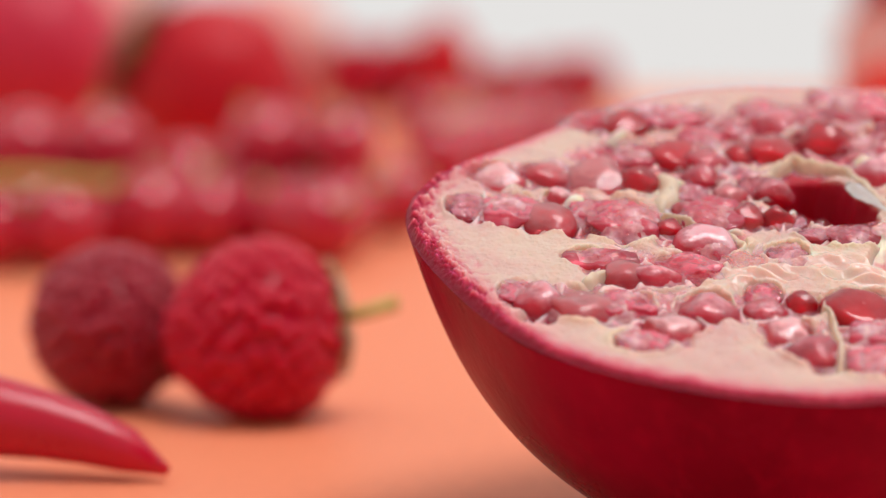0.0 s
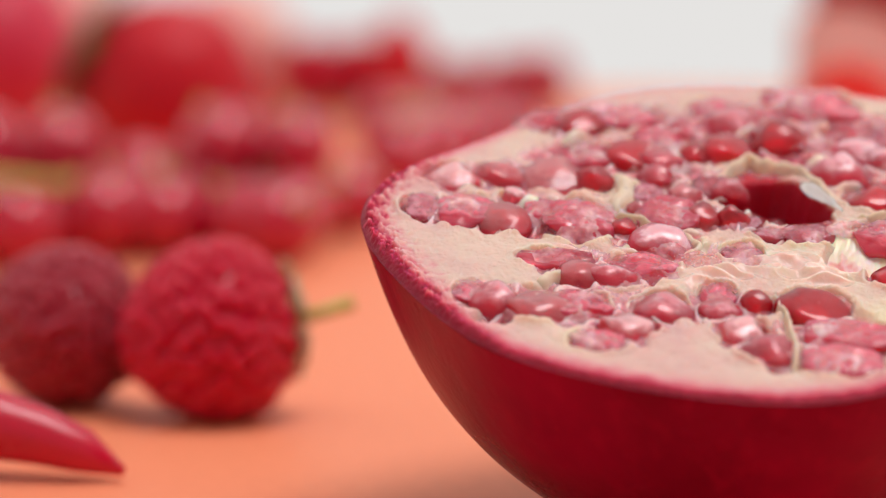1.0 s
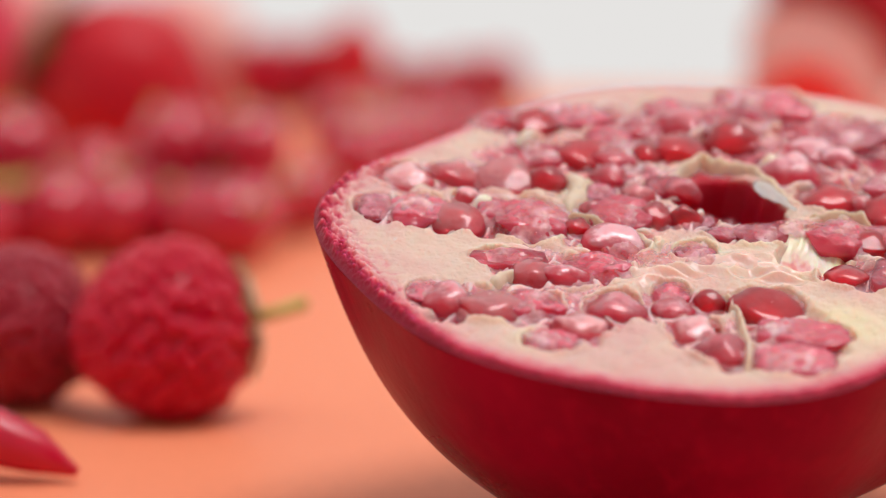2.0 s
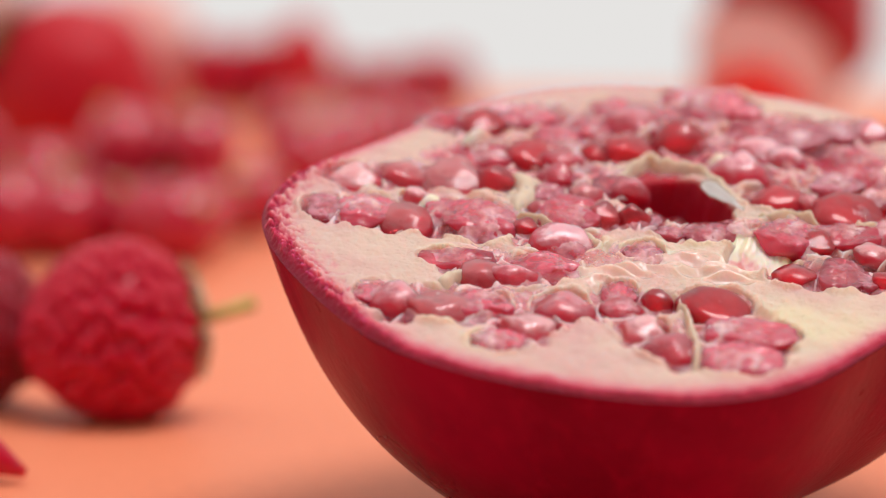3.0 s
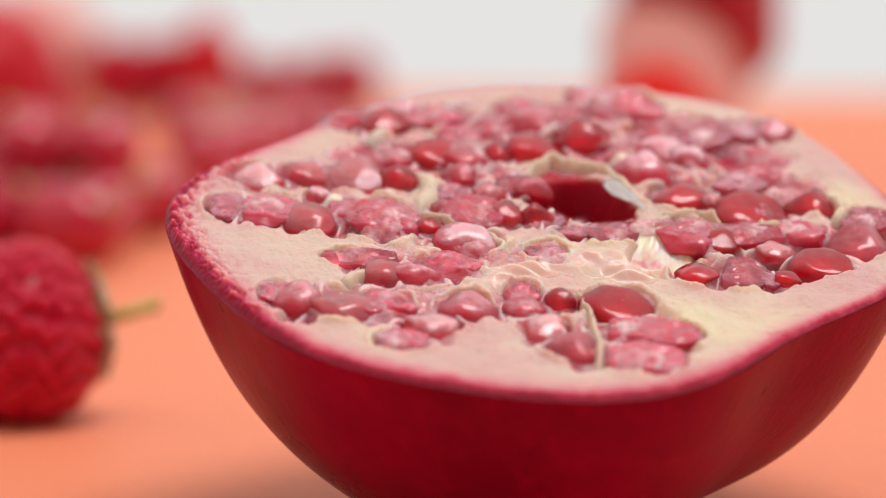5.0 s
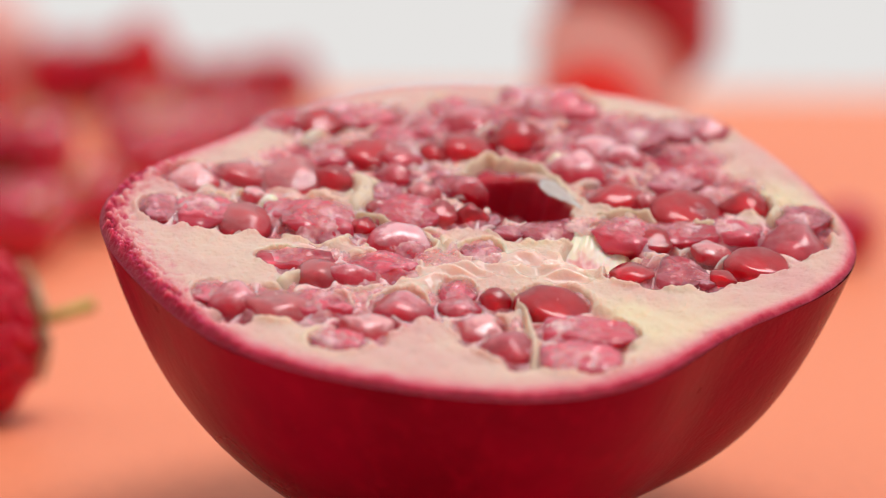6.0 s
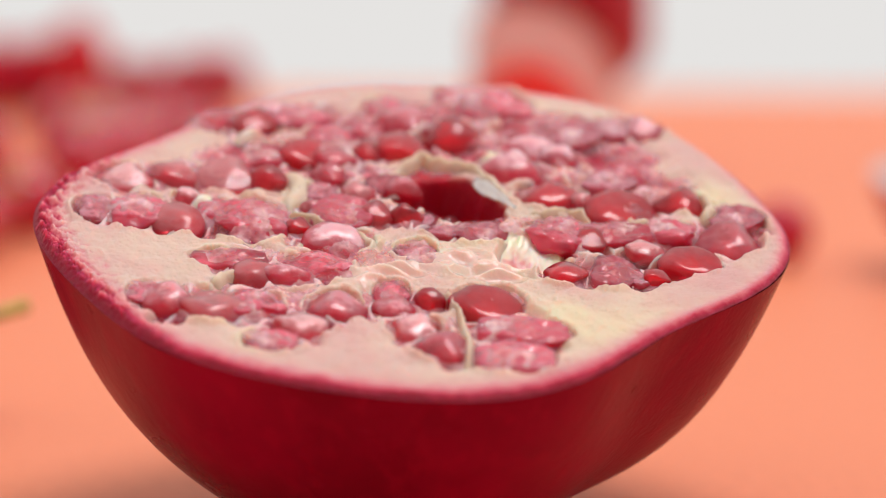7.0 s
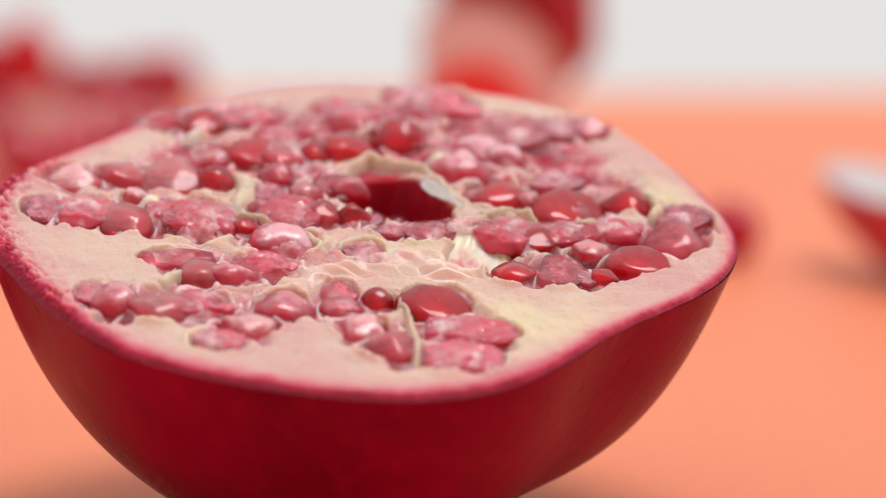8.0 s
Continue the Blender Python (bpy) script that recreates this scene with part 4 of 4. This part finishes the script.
def strawberry(name, label, place, size, tall, seed, leaves=True):
    """A cone-shaped strawberry, its tip along local z, with seeds in the skin and a leafy cap."""
    berry = thing(name, label, "strawberry", place, "strawberries")
    bm = ball(4)
    for v in bm.verts:
        z = v.co.z
        k = 1 - 0.34 * max(0, z) ** 1.6 - 0.05 * max(0, -z)
        w = 1 + 0.04 * noise.noise(v.co * 2 + Vector((seed, 0, 0)))
        v.co = Vector((v.co.x * k * w, v.co.y * k * w, z * tall)) * size
    part("flesh", bm, STRAWBERRY, berry)
    if leaves:
        for i in range(7):
            a = 2 * math.pi * i / 7
            c, s = Vector((math.cos(a), math.sin(a), 0)), Vector((-math.sin(a), math.cos(a), 0))
            rows = []
            for j in range(6):
                t = j / 5
                p = c * size * 0.95 * t + Vector((0, 0, -size * tall * (1.02 - 0.28 * t * t) - 0.0004))
                w = size * 0.26 * math.sin(math.pi * (0.12 + 0.86 * t))
                rows.append([p + s * w, p + Vector((0, 0, -0.0007)), p - s * w])
            bm, _ = sheet_from(rows, False)
            bmesh.ops.solidify(bm, geom=bm.faces[:], thickness=0.0006)
            part("leaf", bm, LEAF, berry)
    return berry


strawberry("strawberry", "large ripe red strawberry with green leaf cap, behind the currants", pose(-0.0995, 0.8180, 0.0192, 0, 118, 0), 0.0184, 1.08, 1)
strawberry("strawberry", "small red strawberry standing tip up on the table", pose(-0.066, 0.951, 0.0112, 0, 3, 0), 0.0078, 1.45, 2)


def plum():
    ob = thing("plum", "round red plum with a soft bloom on its skin", "plum", (-0.1455, 0.875, 0))
    bm = ball(4)
    for v in bm.verts:
        k = 1 - 0.05 * math.exp(-((v.co.x / 0.12) ** 2)) * (v.co.y < 0)
        v.co = v.co * 0.0205 * k + Vector((0, 0, 0.0205))
    part("flesh", bm, glossy_fruit("plum_red", (0.50, 0.008, 0.035), (0.66, 0.035, 0.08), 40, 0.4, 0.1), ob)
    part("stalk", tube([(0, 0, 0.040), (0.001, 0, 0.047), (0.003, 0, 0.051)], [0.0012, 0.0009, 0.001]), STALK, ob)


plum()


# Peach-shaped pale pink balls, added to imitate the hazy glow around the strawberry.
def peach(x, y, r):
    ob = thing("peach", "pale pink ball added at the back of the table for a hazy glow", "peach", (x, y, 0), "peaches")
    bm = ball(4)
    for v in bm.verts:
        k = 1 - 0.06 * math.exp(-((v.co.x / 0.1) ** 2)) * (v.co.y < 0)
        v.co = v.co * r * k + Vector((0, 0, r))
    part("flesh", bm, glossy_fruit("haze_pink", (0.78, 0.34, 0.30), (0.86, 0.54, 0.48), 30, 0.6, 0.05, shine=0.15, sheen=0.4), ob)


peach(-0.1045, 0.968, 0.0140)
peach(-0.1465, 0.962, 0.0190)
raspberry("small dark red raspberry at the back of the table", pose(-0.0855, 0.955, 0.0088, 30, 10, 0), 0.0082, RASPBERRY, 7, False)
raspberry("small red raspberry at the back of the table", pose(-0.076, 0.958, 0.0088, -40, 30, 0), 0.0082, RASPBERRY, 8, False)
for x, y, turn in ((-0.053, 0.953, 60), (-0.0425, 0.962, 20), (-0.0345, 0.968, -30)):
    raspberry("small red raspberry at the back of the table", pose(x, y, 0.0066, turn, 30, 0), 0.0063, RASPBERRY, 9, False)


def half_fruit():
    """A round fruit cut in half and stood on its edge, the cut face to the front."""
    ob = thing("halved_plum", "halved plum standing upright, pale pink flesh, red skin", "plum", (0.0282, 0.835, 0.0))
    rows = []
    big = 0.0178
    for k in range(25):
        t = k / 24
        if t < 0.5:
            r, y = 2 * t, 0.0006 * math.cos(4 * t * math.pi)
        else:
            r, y = math.cos((t - 0.5) * math.pi), 0.012 * math.sin((t - 0.5) * math.pi)
        rows.append([(max(-0.0100, big * max(r, 0.01) * math.cos(a)), y, big + big * max(r, 0.01) * math.sin(a)) for a in [2 * math.pi * i / 48 for i in range(48)]])
    bm, _ = sheet_from(rows[:13])
    part("cut_face", bm, FLESH_PINK, ob, "pale pink cut flesh")
    bm, _ = sheet_from(rows[12:])
    part("skin", bm, STRAWBERRY, ob, "red skin")


half_fruit()


def round_tomato():
    ob = thing("cherry_tomato", "small orange-red cherry tomato beside a halved plum", "tomato", (0.0276, 0.800, 0))
    bm = ball(4)
    for v in bm.verts:
        v.co = Vector((v.co.x * 0.0118, v.co.y * 0.0118, v.co.z * 0.0140 + 0.0140))
    part("flesh", bm, TOMATO, ob)
    part("scar", tube([(0, 0.003, 0.0268), (0, 0.003, 0.0278)], [0.0012, 0.0008]), LEAF, ob)


round_tomato()


def tall_fruit():
    ob = thing("plum_tomato", "tall glossy red plum tomato standing at the back", "tomato", (0.0384, 0.868, 0))
    bm = ball(4)
    for v in bm.verts:
        k = (1 - abs(v.co.z) ** 3.2) ** 0.5 / max(1e-3, math.sqrt(max(1e-6, 1 - v.co.z ** 2))) if abs(v.co.z) < 0.999 else 1
        k *= 0.45 + 0.55 * smoothstep(-0.6, -0.12, v.co.z)
        v.co = Vector((v.co.x * 0.0165 * k, v.co.y * 0.0165 * k, v.co.z * 0.027 + 0.027))
    part("flesh", bm, glossy_fruit("plum_tomato_red", (0.36, 0.004, 0.014), (0.46, 0.010, 0.022), 40, 0.35, 0.05), ob)
    part("scar", tube([(0, 0, 0.0538), (0, 0, 0.0555)], [0.002, 0.0014]), LEAF, ob)


tall_fruit()


def apple_wedge():
    """A wedge cut out of a red apple: white flesh on top, skin below."""
    ob = thing("apple_wedge", "red-skinned apple wedge with white flesh, on orange paper", "apple", pose(0.1015, 0.708, 0.0, 0, 0, -64))
    rows, top = [], []
    for k in range(21):
        t = -1 + 2 * k / 20
        w = math.sqrt(max(0.0004, 1 - t * t))
        rows.append([(0.034 * t, 0.011 * w * math.cos(a), 0.0142 - 0.0142 * w * math.sin(a) + 0.003 * t * t) for a in [math.pi * i / 12 for i in range(13)]])
    bm, vs = sheet_from(rows, False)
    part("skin", bm, CHILI, ob)
    bm, vs = sheet_from([[r[0], (r[0][0], 0, r[0][2] - 0.001), r[-1]] for r in rows], False)
    part("cut_face", bm, FLESH_WHITE, ob, "moist white cut flesh")


apple_wedge()

loose = thing("loose_currant", "single dark red currant on the table", "currants", (0.0685, 0.734, 0))
bm = ball(3)
for v in bm.verts:
    v.co = v.co * 0.0056 + Vector((0, 0, 0.0056))
part("berry", bm, CHILI, loose)
